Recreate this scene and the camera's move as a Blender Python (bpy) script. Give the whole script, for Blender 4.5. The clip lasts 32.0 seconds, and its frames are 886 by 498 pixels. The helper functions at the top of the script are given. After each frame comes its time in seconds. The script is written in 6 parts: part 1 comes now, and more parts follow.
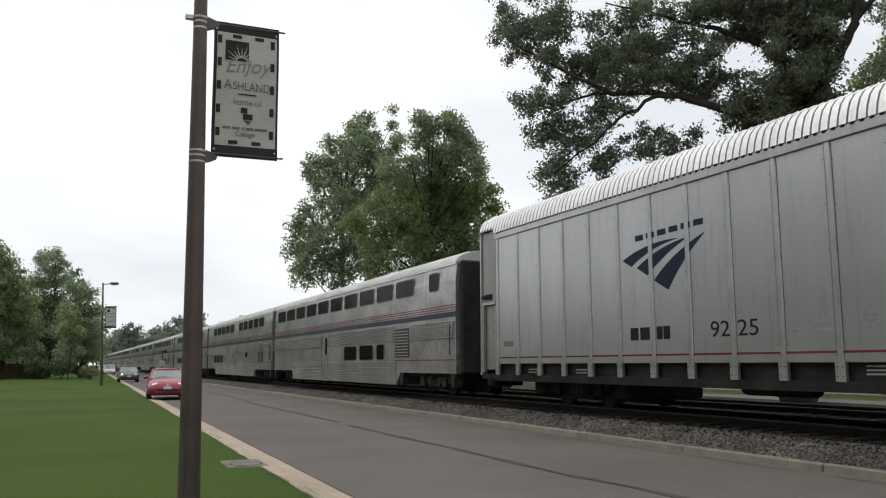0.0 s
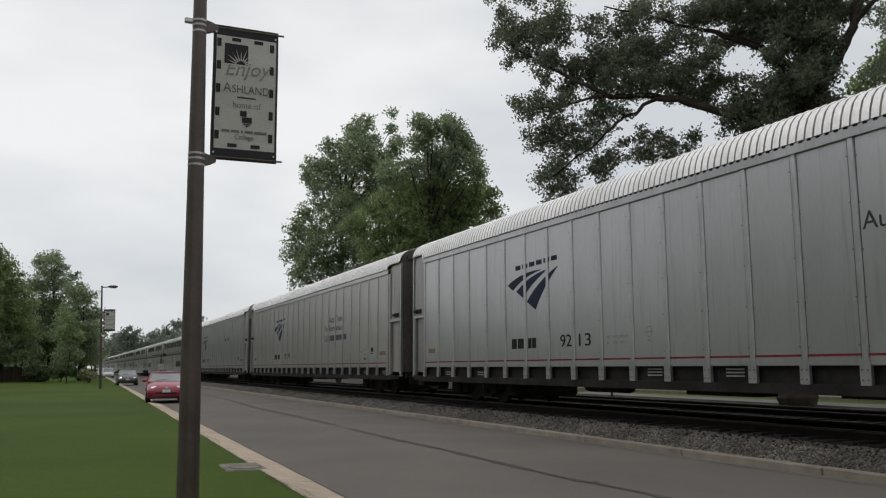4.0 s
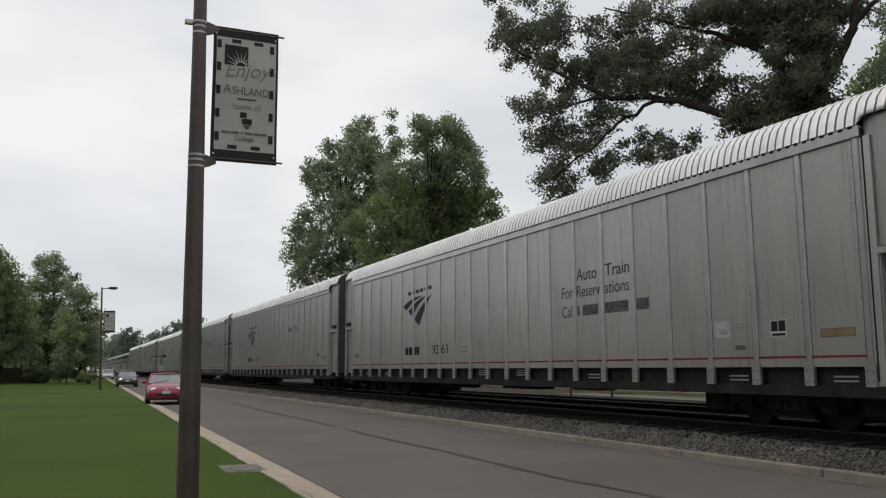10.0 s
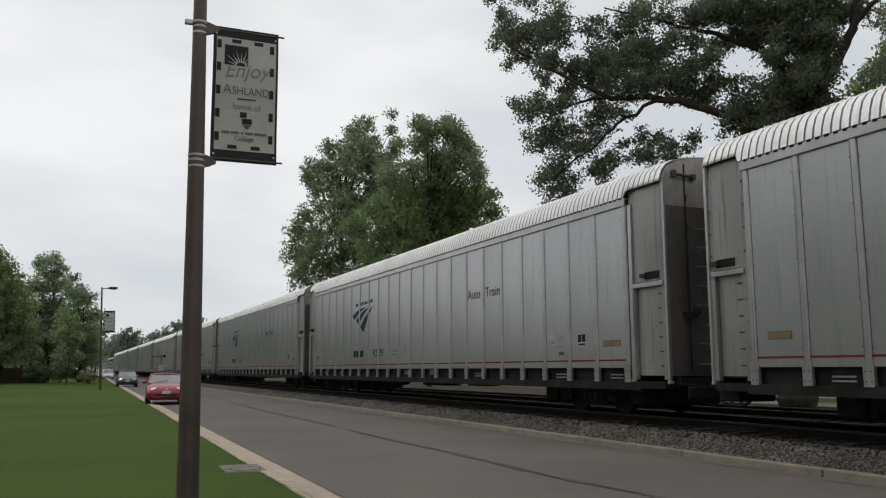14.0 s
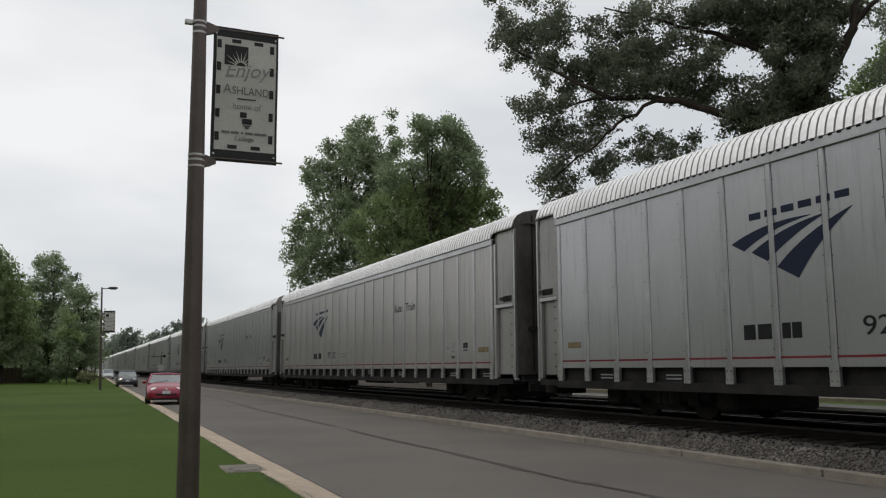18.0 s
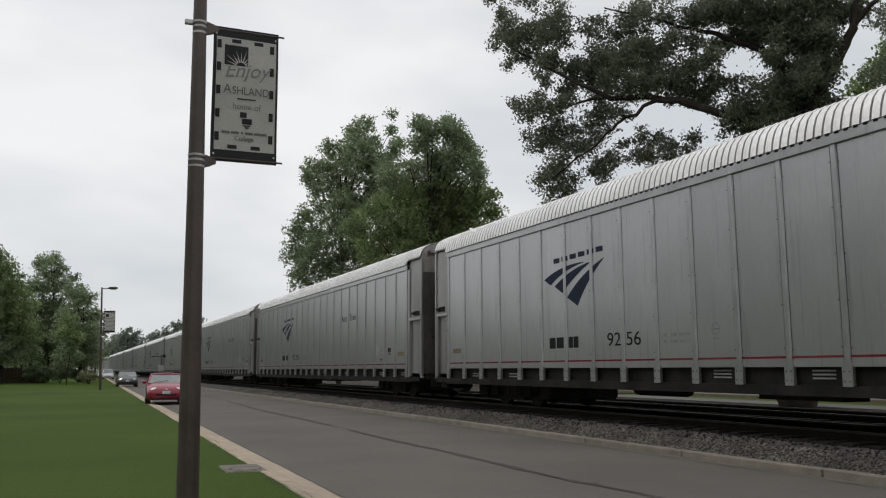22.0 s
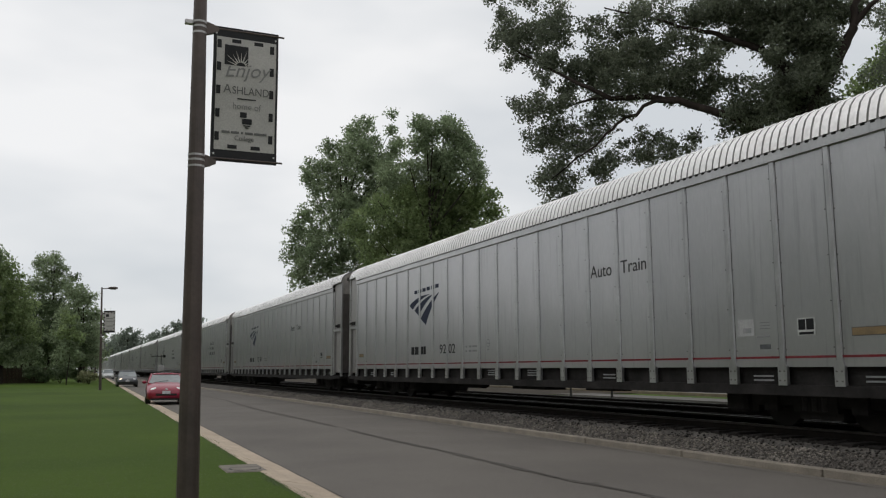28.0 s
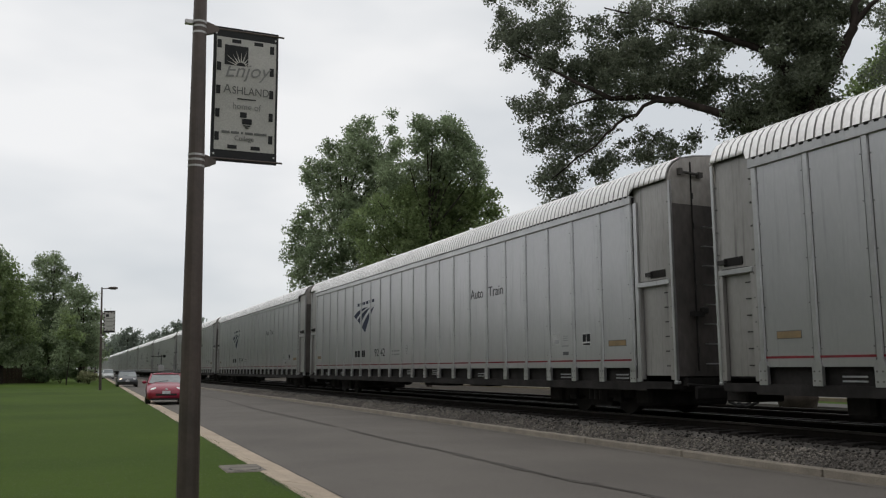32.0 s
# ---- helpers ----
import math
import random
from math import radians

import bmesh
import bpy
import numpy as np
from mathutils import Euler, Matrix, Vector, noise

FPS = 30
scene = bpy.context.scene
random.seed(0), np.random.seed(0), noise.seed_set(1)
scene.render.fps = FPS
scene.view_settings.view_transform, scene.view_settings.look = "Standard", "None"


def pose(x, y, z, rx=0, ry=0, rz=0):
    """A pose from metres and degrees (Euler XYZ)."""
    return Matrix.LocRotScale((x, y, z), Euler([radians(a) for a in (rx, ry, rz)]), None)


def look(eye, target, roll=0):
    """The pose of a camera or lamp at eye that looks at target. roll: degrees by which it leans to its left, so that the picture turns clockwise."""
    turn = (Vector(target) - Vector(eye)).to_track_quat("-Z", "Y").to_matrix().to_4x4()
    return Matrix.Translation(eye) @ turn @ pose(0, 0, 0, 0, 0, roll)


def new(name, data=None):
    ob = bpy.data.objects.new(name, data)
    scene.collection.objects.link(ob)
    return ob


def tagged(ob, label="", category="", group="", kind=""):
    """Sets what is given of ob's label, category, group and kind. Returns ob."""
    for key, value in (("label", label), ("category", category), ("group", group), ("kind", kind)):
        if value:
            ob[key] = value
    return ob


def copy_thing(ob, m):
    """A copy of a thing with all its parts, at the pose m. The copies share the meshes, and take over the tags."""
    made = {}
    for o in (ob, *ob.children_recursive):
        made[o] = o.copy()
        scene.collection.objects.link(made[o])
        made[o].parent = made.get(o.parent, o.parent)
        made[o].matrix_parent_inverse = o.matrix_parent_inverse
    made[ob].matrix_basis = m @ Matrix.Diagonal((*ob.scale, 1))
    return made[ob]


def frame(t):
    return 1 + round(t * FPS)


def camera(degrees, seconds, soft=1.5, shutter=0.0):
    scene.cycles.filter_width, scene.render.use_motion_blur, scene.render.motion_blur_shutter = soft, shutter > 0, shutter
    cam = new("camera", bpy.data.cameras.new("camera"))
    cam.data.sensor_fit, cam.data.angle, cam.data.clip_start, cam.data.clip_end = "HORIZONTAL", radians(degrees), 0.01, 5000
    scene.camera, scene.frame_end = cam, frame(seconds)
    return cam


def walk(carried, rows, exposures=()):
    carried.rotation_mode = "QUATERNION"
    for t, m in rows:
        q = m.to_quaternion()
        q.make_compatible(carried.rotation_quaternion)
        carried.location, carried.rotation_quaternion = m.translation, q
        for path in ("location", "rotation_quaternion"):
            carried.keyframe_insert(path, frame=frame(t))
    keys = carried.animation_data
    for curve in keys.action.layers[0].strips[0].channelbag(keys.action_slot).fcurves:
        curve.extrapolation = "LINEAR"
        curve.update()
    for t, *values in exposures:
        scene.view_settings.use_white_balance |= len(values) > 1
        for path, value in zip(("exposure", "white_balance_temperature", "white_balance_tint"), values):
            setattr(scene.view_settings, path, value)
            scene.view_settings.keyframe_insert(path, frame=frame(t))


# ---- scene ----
# The world: X across the street, Y along it, the street's surface at z = 0.
EYE = Vector((0.0, 0.0, 1.55))


def aim(yaw, pitch):
    y, p = radians(yaw), radians(pitch)
    return look(EYE, EYE + Vector((math.sin(y) * math.cos(p), math.cos(y) * math.cos(p), math.sin(p))), -0.144)


cam = camera(55.61, 32.0, soft=1.2)
YAW, PITCH = 23.806, 8.134
walk(cam, [(t, aim(YAW + a, PITCH + b)) for t, a, b in (
    (0.0, -0.062, -0.308), (0.5, 0.05, -0.289), (1.0, 0.0, -0.173), (1.5, 0.0, -0.058), (2.0, 0.0, 0.0), (2.5, 0.0, 0.0),
    (3.0, 0.0, -0.058), (3.5, 0.0, -0.116), (4.5, 0.0, -0.05), (5.5, 0.0, 0.0), (7.0, 0.0, 0.0), (32.0, 0.0, 0.0))],
     exposures=((0.0, 0.39), (0.5, 0.18), (1.0, 0.03), (2.0, 0.0), (3.0, 0.0), (6.0, 0.02), (32.0, 0.02)))

# ---- daylight: a bright, closed cloud cover ----
world = bpy.data.worlds.new("overcast_sky")
scene.world = world
world.use_nodes = True
wt = world.node_tree
wt.nodes.clear()
w_out = wt.nodes.new("ShaderNodeOutputWorld")
w_bg = wt.nodes.new("ShaderNodeBackground")
w_sky = wt.nodes.new("ShaderNodeTexSky")
w_sky.sky_type, w_sky.sun_disc = "NISHITA", False
w_sky.sun_elevation, w_sky.sun_rotation = radians(52), radians(-60)
w_co = wt.nodes.new("ShaderNodeTexCoord")
w_map = wt.nodes.new("ShaderNodeMapping")
w_map.inputs["Scale"].default_value = (1.0, 1.0, 2.6)
w_n = wt.nodes.new("ShaderNodeTexNoise")
w_n.inputs["Scale"].default_value, w_n.inputs["Detail"].default_value = 2.3, 4.0
w_n.inputs["Roughness"].default_value = 0.45
w_ramp = wt.nodes.new("ShaderNodeValToRGB")
w_ramp.color_ramp.elements[0].position, w_ramp.color_ramp.elements[1].position = 0.36, 0.62
w_ramp.color_ramp.elements[0].color = (6.45, 6.75, 7.05, 1)
w_ramp.color_ramp.elements[1].color = (9.1, 9.1, 9.12, 1)
w_mix = wt.nodes.new("ShaderNodeMix")
w_mix.data_type = "RGBA"
w_mix.inputs["Factor"].default_value = 0.94
wt.links.new(w_co.outputs["Generated"], w_map.inputs["Vector"])
wt.links.new(w_map.outputs["Vector"], w_n.inputs["Vector"])
wt.links.new(w_n.outputs["Fac"], w_ramp.inputs["Fac"])
wt.links.new(w_sky.outputs["Color"], w_mix.inputs["A"])
wt.links.new(w_ramp.outputs["Color"], w_mix.inputs["B"])
wt.links.new(w_mix.outputs["Result"], w_bg.inputs["Color"])
w_bg.inputs["Strength"].default_value = 0.1
wt.links.new(w_bg.outputs["Background"], w_out.inputs["Surface"])

sun_data = bpy.data.lights.new("sun", "SUN")
sun_data.energy, sun_data.angle, sun_data.color = 0.5, radians(25), (1.0, 0.97, 0.92)
sun = new("sun", sun_data)
sun.matrix_world = look((-60, 40, 90), (0, 5, 0))


# ---- materials ----
def material(name, base, second=None, rough=0.6, metal=0.0, scale=1.0, grain=30.0, bump=0.0, vary=0.0, island=0.0,
             stretch=(1, 1, 1), contrast=(0.35, 0.65), coat=0.0, spec=0.5, fine=0.12, dents=0.0, streaks=0.0):
    """Large blotches between two colours, fine grain, relief, and a change from piece to piece."""
    m = bpy.data.materials.new(name)
    m.use_nodes = True
    t = m.node_tree
    b = t.nodes["Principled BSDF"]
    b.inputs["Roughness"].default_value, b.inputs["Metallic"].default_value = rough, metal
    b.inputs["Coat Weight"].default_value = coat
    b.inputs["Specular IOR Level"].default_value = spec
    co = t.nodes.new("ShaderNodeTexCoord")
    mp = t.nodes.new("ShaderNodeMapping")
    mp.inputs["Scale"].default_value = stretch
    t.links.new(co.outputs["Object"], mp.inputs["Vector"])
    n1 = t.nodes.new("ShaderNodeTexNoise")
    n1.inputs["Scale"].default_value, n1.inputs["Detail"].default_value = scale, 5.0
    n2 = t.nodes.new("ShaderNodeTexNoise")
    n2.inputs["Scale"].default_value, n2.inputs["Detail"].default_value = grain, 3.0
    t.links.new(mp.outputs["Vector"], n1.inputs["Vector"])
    t.links.new(mp.outputs["Vector"], n2.inputs["Vector"])
    ramp = t.nodes.new("ShaderNodeValToRGB")
    ramp.color_ramp.elements[0].position, ramp.color_ramp.elements[1].position = contrast
    second = second or tuple(c * 0.8 for c in base)
    ramp.color_ramp.elements[0].color, ramp.color_ramp.elements[1].color = (*second, 1), (*base, 1)
    t.links.new(n1.outputs["Fac"], ramp.inputs["Fac"])
    level = t.nodes.new("ShaderNodeMapRange")
    level.inputs["From Min"].default_value, level.inputs["From Max"].default_value = 0.3, 0.7
    level.inputs["To Min"].default_value, level.inputs["To Max"].default_value = 1 - fine, 1 + fine
    t.links.new(n2.outputs["Fac"], level.inputs["Value"])
    value = level.outputs["Result"]
    if vary or island:
        src = t.nodes.new("ShaderNodeObjectInfo" if vary else "ShaderNodeNewGeometry")
        mr = t.nodes.new("ShaderNodeMapRange")
        k = vary or island
        mr.inputs["To Min"].default_value, mr.inputs["To Max"].default_value = 1 - k, 1 + k
        t.links.new(src.outputs["Random" if vary else "Random Per Island"], mr.inputs["Value"])
        mu = t.nodes.new("ShaderNodeMath")
        mu.operation = "MULTIPLY"
        t.links.new(value, mu.inputs[0])
        t.links.new(mr.outputs["Result"], mu.inputs[1])
        value = mu.outputs["Value"]
    if streaks:
        mp2 = t.nodes.new("ShaderNodeMapping")
        mp2.inputs["Scale"].default_value = (1.0, 7.0, 0.35)
        ob_info = t.nodes.new("ShaderNodeObjectInfo")
        t.links.new(co.outputs["Object"], mp2.inputs["Vector"])
        n3 = t.nodes.new("ShaderNodeTexNoise")
        n3.noise_dimensions = "4D"
        n3.inputs["Scale"].default_value, n3.inputs["Detail"].default_value = 1.6, 4.0
        wmul = t.nodes.new("ShaderNodeMath")
        wmul.operation = "MULTIPLY"
        wmul.inputs[1].default_value = 40.0
        t.links.new(ob_info.outputs["Random"], wmul.inputs[0])
        t.links.new(wmul.outputs["Value"], n3.inputs["W"])
        t.links.new(mp2.outputs["Vector"], n3.inputs["Vector"])
        sr = t.nodes.new("ShaderNodeMapRange")
        sr.inputs["From Min"].default_value, sr.inputs["From Max"].default_value = 0.56, 0.74
        sr.inputs["To Min"].default_value, sr.inputs["To Max"].default_value = 1.0, 1.0 - streaks
        t.links.new(n3.outputs["Fac"], sr.inputs["Value"])
        mu2 = t.nodes.new("ShaderNodeMath")
        mu2.operation = "MULTIPLY"
        t.links.new(value, mu2.inputs[0])
        t.links.new(sr.outputs["Result"], mu2.inputs[1])
        value = mu2.outputs["Value"]
    vm = t.nodes.new("ShaderNodeVectorMath")
    vm.operation = "SCALE"
    t.links.new(ramp.outputs["Color"], vm.inputs[0])
    t.links.new(value, vm.inputs["Scale"])
    t.links.new(vm.outputs["Vector"], b.inputs["Base Color"])
    if bump:
        bp = t.nodes.new("ShaderNodeBump")
        bp.inputs["Strength"].default_value, bp.inputs["Distance"].default_value = 0.6, bump
        t.links.new(n2.outputs["Fac"], bp.inputs["Height"])
        t.links.new(bp.outputs["Normal"], b.inputs["Normal"])
    if dents:
        info = t.nodes.new("ShaderNodeObjectInfo")
        n4 = t.nodes.new("ShaderNodeTexNoise")
        n4.inputs["Scale"].default_value, n4.inputs["Detail"].default_value = 1.1, 1.0
        t.links.new(co.outputs["Object"], n4.inputs["Vector"])
        n4.noise_dimensions = "4D"
        wm = t.nodes.new("ShaderNodeMath")
        wm.operation = "MULTIPLY"
        wm.inputs[1].default_value = 25.0
        t.links.new(info.outputs["Random"], wm.inputs[0])
        t.links.new(wm.outputs["Value"], n4.inputs["W"])
        bp2 = t.nodes.new("ShaderNodeBump")
        bp2.inputs["Strength"].default_value, bp2.inputs["Distance"].default_value = 1.0, dents
        t.links.new(n4.outputs["Fac"], bp2.inputs["Height"])
        t.links.new(bp2.outputs["Normal"], b.inputs["Normal"])
    return m


def leaf_material(name, base, second, through_light=0.35, island=0.35, scale=0.35):
    m = material(name, base, second, rough=0.5, scale=scale, grain=4.0, island=island, spec=0.3)
    t = m.node_tree
    b = t.nodes["Principled BSDF"]
    tr = t.nodes.new("ShaderNodeBsdfTranslucent")
    src = b.inputs["Base Color"].links[0].from_socket
    t.links.new(src, tr.inputs["Color"])
    mx = t.nodes.new("ShaderNodeMixShader")
    mx.inputs["Fac"].default_value = through_light
    t.links.new(b.outputs["BSDF"], mx.inputs[1])
    t.links.new(tr.outputs["BSDF"], mx.inputs[2])
    t.links.new(mx.outputs["Shader"], t.nodes["Material Output"].inputs["Surface"])
    return m


def glow(name, colour, strength):
    m = bpy.data.materials.new(name)
    m.use_nodes = True
    b = m.node_tree.nodes["Principled BSDF"]
    b.inputs["Base Color"].default_value = b.inputs["Emission Color"].default_value = (*colour, 1)
    b.inputs["Emission Strength"].default_value = strength
    return m


ASPHALT = material("worn_asphalt", (0.147, 0.133, 0.117), (0.112, 0.101, 0.09), 0.9, scale=0.35, grain=60, bump=0.004, fine=0.2, contrast=(0.3, 0.7), spec=0.3)
TAR_FAINT = material("old_tar_seal", (0.128, 0.115, 0.102), (0.095, 0.086, 0.077), 0.9, scale=1.5, grain=40, spec=0.3, contrast=(0.3, 0.7))
TAR = material("tar_seal", (0.088, 0.079, 0.071), (0.062, 0.056, 0.051), 0.9, scale=2, grain=30, spec=0.3)
CONCRETE = material("kerb_concrete", (0.27, 0.235, 0.19), (0.18, 0.158, 0.13), 0.9, scale=1.5, grain=45, bump=0.003, vary=0.12)
CONCRETE_LIGHT = material("gutter_concrete", (0.50, 0.40, 0.30), (0.37, 0.30, 0.23), 0.9, scale=1.2, grain=45, bump=0.003, vary=0.1)
DRAIN_STONE = material("stained_drain_concrete", (0.21, 0.185, 0.155), (0.13, 0.115, 0.098), 0.9, scale=3, grain=40, bump=0.003)
LAWN = material("mown_lawn", (0.064, 0.103, 0.0140), (0.045, 0.077, 0.0105), 0.95, scale=0.14, grain=14, bump=0.004, fine=0.07, spec=0.1)
BLADE = leaf_material("grass_blade", (0.058, 0.096, 0.012), (0.042, 0.074, 0.009), 0.3, 0.08, 0.14)
GRAVEL = material("ballast_bed", (0.085, 0.077, 0.068), (0.05, 0.045, 0.04), 0.95, scale=1.2, grain=22, bump=0.03, fine=0.55)
# Black from oil, with the dimness under the train also put into the colour.
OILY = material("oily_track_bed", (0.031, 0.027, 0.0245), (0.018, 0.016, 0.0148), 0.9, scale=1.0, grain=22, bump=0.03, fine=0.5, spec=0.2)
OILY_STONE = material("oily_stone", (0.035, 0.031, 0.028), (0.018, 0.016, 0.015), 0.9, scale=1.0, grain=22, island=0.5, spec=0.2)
STONE = material("ballast_stone", (0.17, 0.152, 0.132), (0.085, 0.075, 0.066), 0.9, scale=0.8, grain=20, island=0.6)
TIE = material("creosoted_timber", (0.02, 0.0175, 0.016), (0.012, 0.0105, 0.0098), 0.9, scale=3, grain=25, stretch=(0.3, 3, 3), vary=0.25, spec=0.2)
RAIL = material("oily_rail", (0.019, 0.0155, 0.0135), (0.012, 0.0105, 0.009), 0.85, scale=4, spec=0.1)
RAIL_TOP = material("polished_rail_head", (0.062, 0.055, 0.05), (0.038, 0.034, 0.031), 0.5, metal=0.9, scale=3)
RUSTY_BED = material("rusty_track_bed", (0.036, 0.026, 0.022), (0.02, 0.015, 0.013), 0.95, scale=1.0, grain=22, bump=0.03, fine=0.5, spec=0.2)
PANEL = material("weathered_silver_panel", (0.467, 0.462, 0.470), (0.397, 0.393, 0.400), 0.32, metal=0.84, scale=0.9, grain=16, vary=0.04, stretch=(1, 1.2, 0.4), fine=0.03, contrast=(0.3, 0.72), dents=0.012, streaks=0.2)
PANEL_WARM = material("dusty_silver_panel", (0.43, 0.412, 0.398), (0.34, 0.324, 0.311), 0.36, metal=0.72, scale=0.9, grain=16, vary=0.06, stretch=(1, 1.2, 0.4), fine=0.04, contrast=(0.3, 0.72), dents=0.012, streaks=0.32)
# Grime streaks plus the shade of the recess, put into one darker silver.
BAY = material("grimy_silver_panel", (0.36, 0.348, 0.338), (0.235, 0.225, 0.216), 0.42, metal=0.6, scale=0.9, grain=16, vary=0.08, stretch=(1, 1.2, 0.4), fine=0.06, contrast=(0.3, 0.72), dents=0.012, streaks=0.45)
POST = material("silver_post", (0.45, 0.448, 0.452), (0.37, 0.368, 0.37), 0.32, metal=0.78, scale=1.5, grain=14, vary=0.05, fine=0.05, streaks=0.25)
BOLT = material("grey_bolt", (0.2, 0.195, 0.19), (0.13, 0.126, 0.122), 0.7, metal=0.2, scale=5)
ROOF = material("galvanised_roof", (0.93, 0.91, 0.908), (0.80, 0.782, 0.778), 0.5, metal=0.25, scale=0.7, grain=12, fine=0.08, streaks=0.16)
# Shade of the creases between roof ribs is put into this darker colour.
ROOF_SHADE = material("grimy_roof_valley", (0.34, 0.328, 0.32), (0.24, 0.232, 0.226), 0.7, metal=0.2, scale=2, grain=12)
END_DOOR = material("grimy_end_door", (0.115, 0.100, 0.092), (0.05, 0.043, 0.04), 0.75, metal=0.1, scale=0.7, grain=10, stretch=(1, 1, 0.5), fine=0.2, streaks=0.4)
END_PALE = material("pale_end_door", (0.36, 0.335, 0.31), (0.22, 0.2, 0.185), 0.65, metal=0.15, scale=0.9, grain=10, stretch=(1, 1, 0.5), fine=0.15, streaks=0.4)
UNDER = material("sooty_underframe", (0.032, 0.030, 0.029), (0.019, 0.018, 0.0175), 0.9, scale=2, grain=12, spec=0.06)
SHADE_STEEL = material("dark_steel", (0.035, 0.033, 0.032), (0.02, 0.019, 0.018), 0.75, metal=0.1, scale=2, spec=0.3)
TRUCK_STEEL = material("dusty_truck_steel", (0.10, 0.088, 0.078), (0.05, 0.044, 0.04), 0.75, metal=0.1, scale=2, spec=0.3)
WHEEL = material("wheel_steel", (0.016, 0.0135, 0.012), (0.009, 0.008, 0.0075), 0.75, metal=0.1, scale=3, spec=0.2)
LOCK_STEEL = material("worn_lock_steel", (0.09, 0.082, 0.077), (0.05, 0.046, 0.043), 0.7, metal=0.2, scale=3, spec=0.3)
NAVY = material("navy_paint", (0.012, 0.017, 0.038), (0.015, 0.021, 0.042), 0.6, scale=2, spec=0.15)
BLACK_PAINT = material("black_lettering", (0.012, 0.0125, 0.014), (0.018, 0.018, 0.019), 0.7, scale=2, spec=0.12)
FADED = material("faded_lettering", (0.19, 0.20, 0.20), (0.26, 0.26, 0.26), 0.6, scale=5)
PALE_MARK = material("pale_marking", (0.50, 0.50, 0.49), (0.40, 0.40, 0.39), 0.7, scale=5)
FADED_DARK = material("faded_dark_lettering", (0.045, 0.048, 0.05), (0.11, 0.115, 0.12), 0.7, scale=9, spec=0.15)
PALE_PATCH = material("faded_pale_patch", (0.40, 0.40, 0.40), (0.33, 0.33, 0.33), 0.6, metal=0.3, scale=6)
NAME_GREY = material("worn_grey_lettering", (0.03, 0.03, 0.031), (0.06, 0.06, 0.06), 0.65, scale=5, spec=0.15)
RED_LINE = material("red_stripe", (0.165, 0.013, 0.021), (0.125, 0.015, 0.021), 0.55, scale=2, spec=0.2)
BLUE_LINE = material("blue_stripe", (0.034, 0.042, 0.062), (0.026, 0.033, 0.05), 0.5, scale=2, spec=0.2, streaks=0.3)
YELLOW_TAG = material("ochre_tag", (0.2, 0.135, 0.06), (0.15, 0.105, 0.05), 0.6, scale=4)
STAINLESS = material("dull_stainless", (0.44, 0.422, 0.42), (0.275, 0.262, 0.26), 0.33, metal=0.72, scale=0.9, grain=7, stretch=(1, 0.7, 1), fine=0.16, dents=0.03, streaks=0.5)
STAINLESS_ROOF = material("stainless_roof", (0.88, 0.875, 0.87), (0.72, 0.715, 0.71), 0.45, metal=0.3, scale=0.5, fine=0.08)
COACH_GLASS = material("tinted_coach_glass", (0.008, 0.008, 0.009), (0.005, 0.005, 0.006), 0.18, scale=1, spec=0.03, dents=0.02)
WINDOW_FRAME = material("grey_window_gasket", (0.16, 0.155, 0.15), (0.1, 0.098, 0.095), 0.6, scale=3)
GRILLE = material("dark_grille", (0.07, 0.068, 0.065), (0.04, 0.04, 0.038), 0.6, metal=0.4, scale=3)
RUBBER = material("black_rubber", (0.018, 0.018, 0.018), (0.012, 0.012, 0.012), 0.8, scale=4)
BRONZE = material("bronze_brown_pole", (0.098, 0.072, 0.062), (0.062, 0.047, 0.041), 0.5, metal=0.2, scale=1.5, grain=20, fine=0.1, streaks=0.25)
BAND = material("steel_band", (0.5, 0.48, 0.47), (0.35, 0.34, 0.33), 0.45, metal=0.6, scale=5)
BANNER_BLACK = material("black_banner_cloth", (0.02, 0.019, 0.02), (0.014, 0.014, 0.015), 0.85, scale=3)
BANNER_CREAM = material("cream_banner_cloth", (0.46, 0.44, 0.41), (0.40, 0.385, 0.36), 0.85, scale=2, grain=60)
BANNER_GREY = material("grey_banner_print", (0.24, 0.235, 0.225), (0.20, 0.195, 0.19), 0.85, scale=3)
BANNER_PRINT = material("dark_banner_print", (0.15, 0.147, 0.14), (0.12, 0.118, 0.113), 0.85, scale=3)
BARK = material("oak_bark", (0.05, 0.039, 0.033), (0.028, 0.022, 0.019), 0.9, scale=2, grain=14, bump=0.02, stretch=(1, 1, 0.3), spec=0.2)
LEAF_OAK = leaf_material("oak_leaves", (0.185, 0.208, 0.145), (0.125, 0.145, 0.10), 0.55)
LEAF_MID = leaf_material("maple_leaves", (0.29, 0.35, 0.21), (0.215, 0.27, 0.16), 0.66)
LEAF_FRESH = leaf_material("fresh_leaves", (0.255, 0.32, 0.145), (0.19, 0.25, 0.112), 0.6)
LEAF_DARK = leaf_material("dark_leaves", (0.15, 0.195, 0.1), (0.105, 0.145, 0.074), 0.42)
# Haze of the distance is put into this paler, greyer leaf colour.
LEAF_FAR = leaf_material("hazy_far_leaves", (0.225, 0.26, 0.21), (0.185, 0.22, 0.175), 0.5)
LEAF_YELLOW = leaf_material("yellow_green_leaves", (0.30, 0.31, 0.17), (0.23, 0.24, 0.13), 0.4)
CAR_RED = material("red_car_paint", (0.31, 0.012, 0.042), (0.265, 0.011, 0.036), 0.3, coat=0.6, scale=1, fine=0.02)
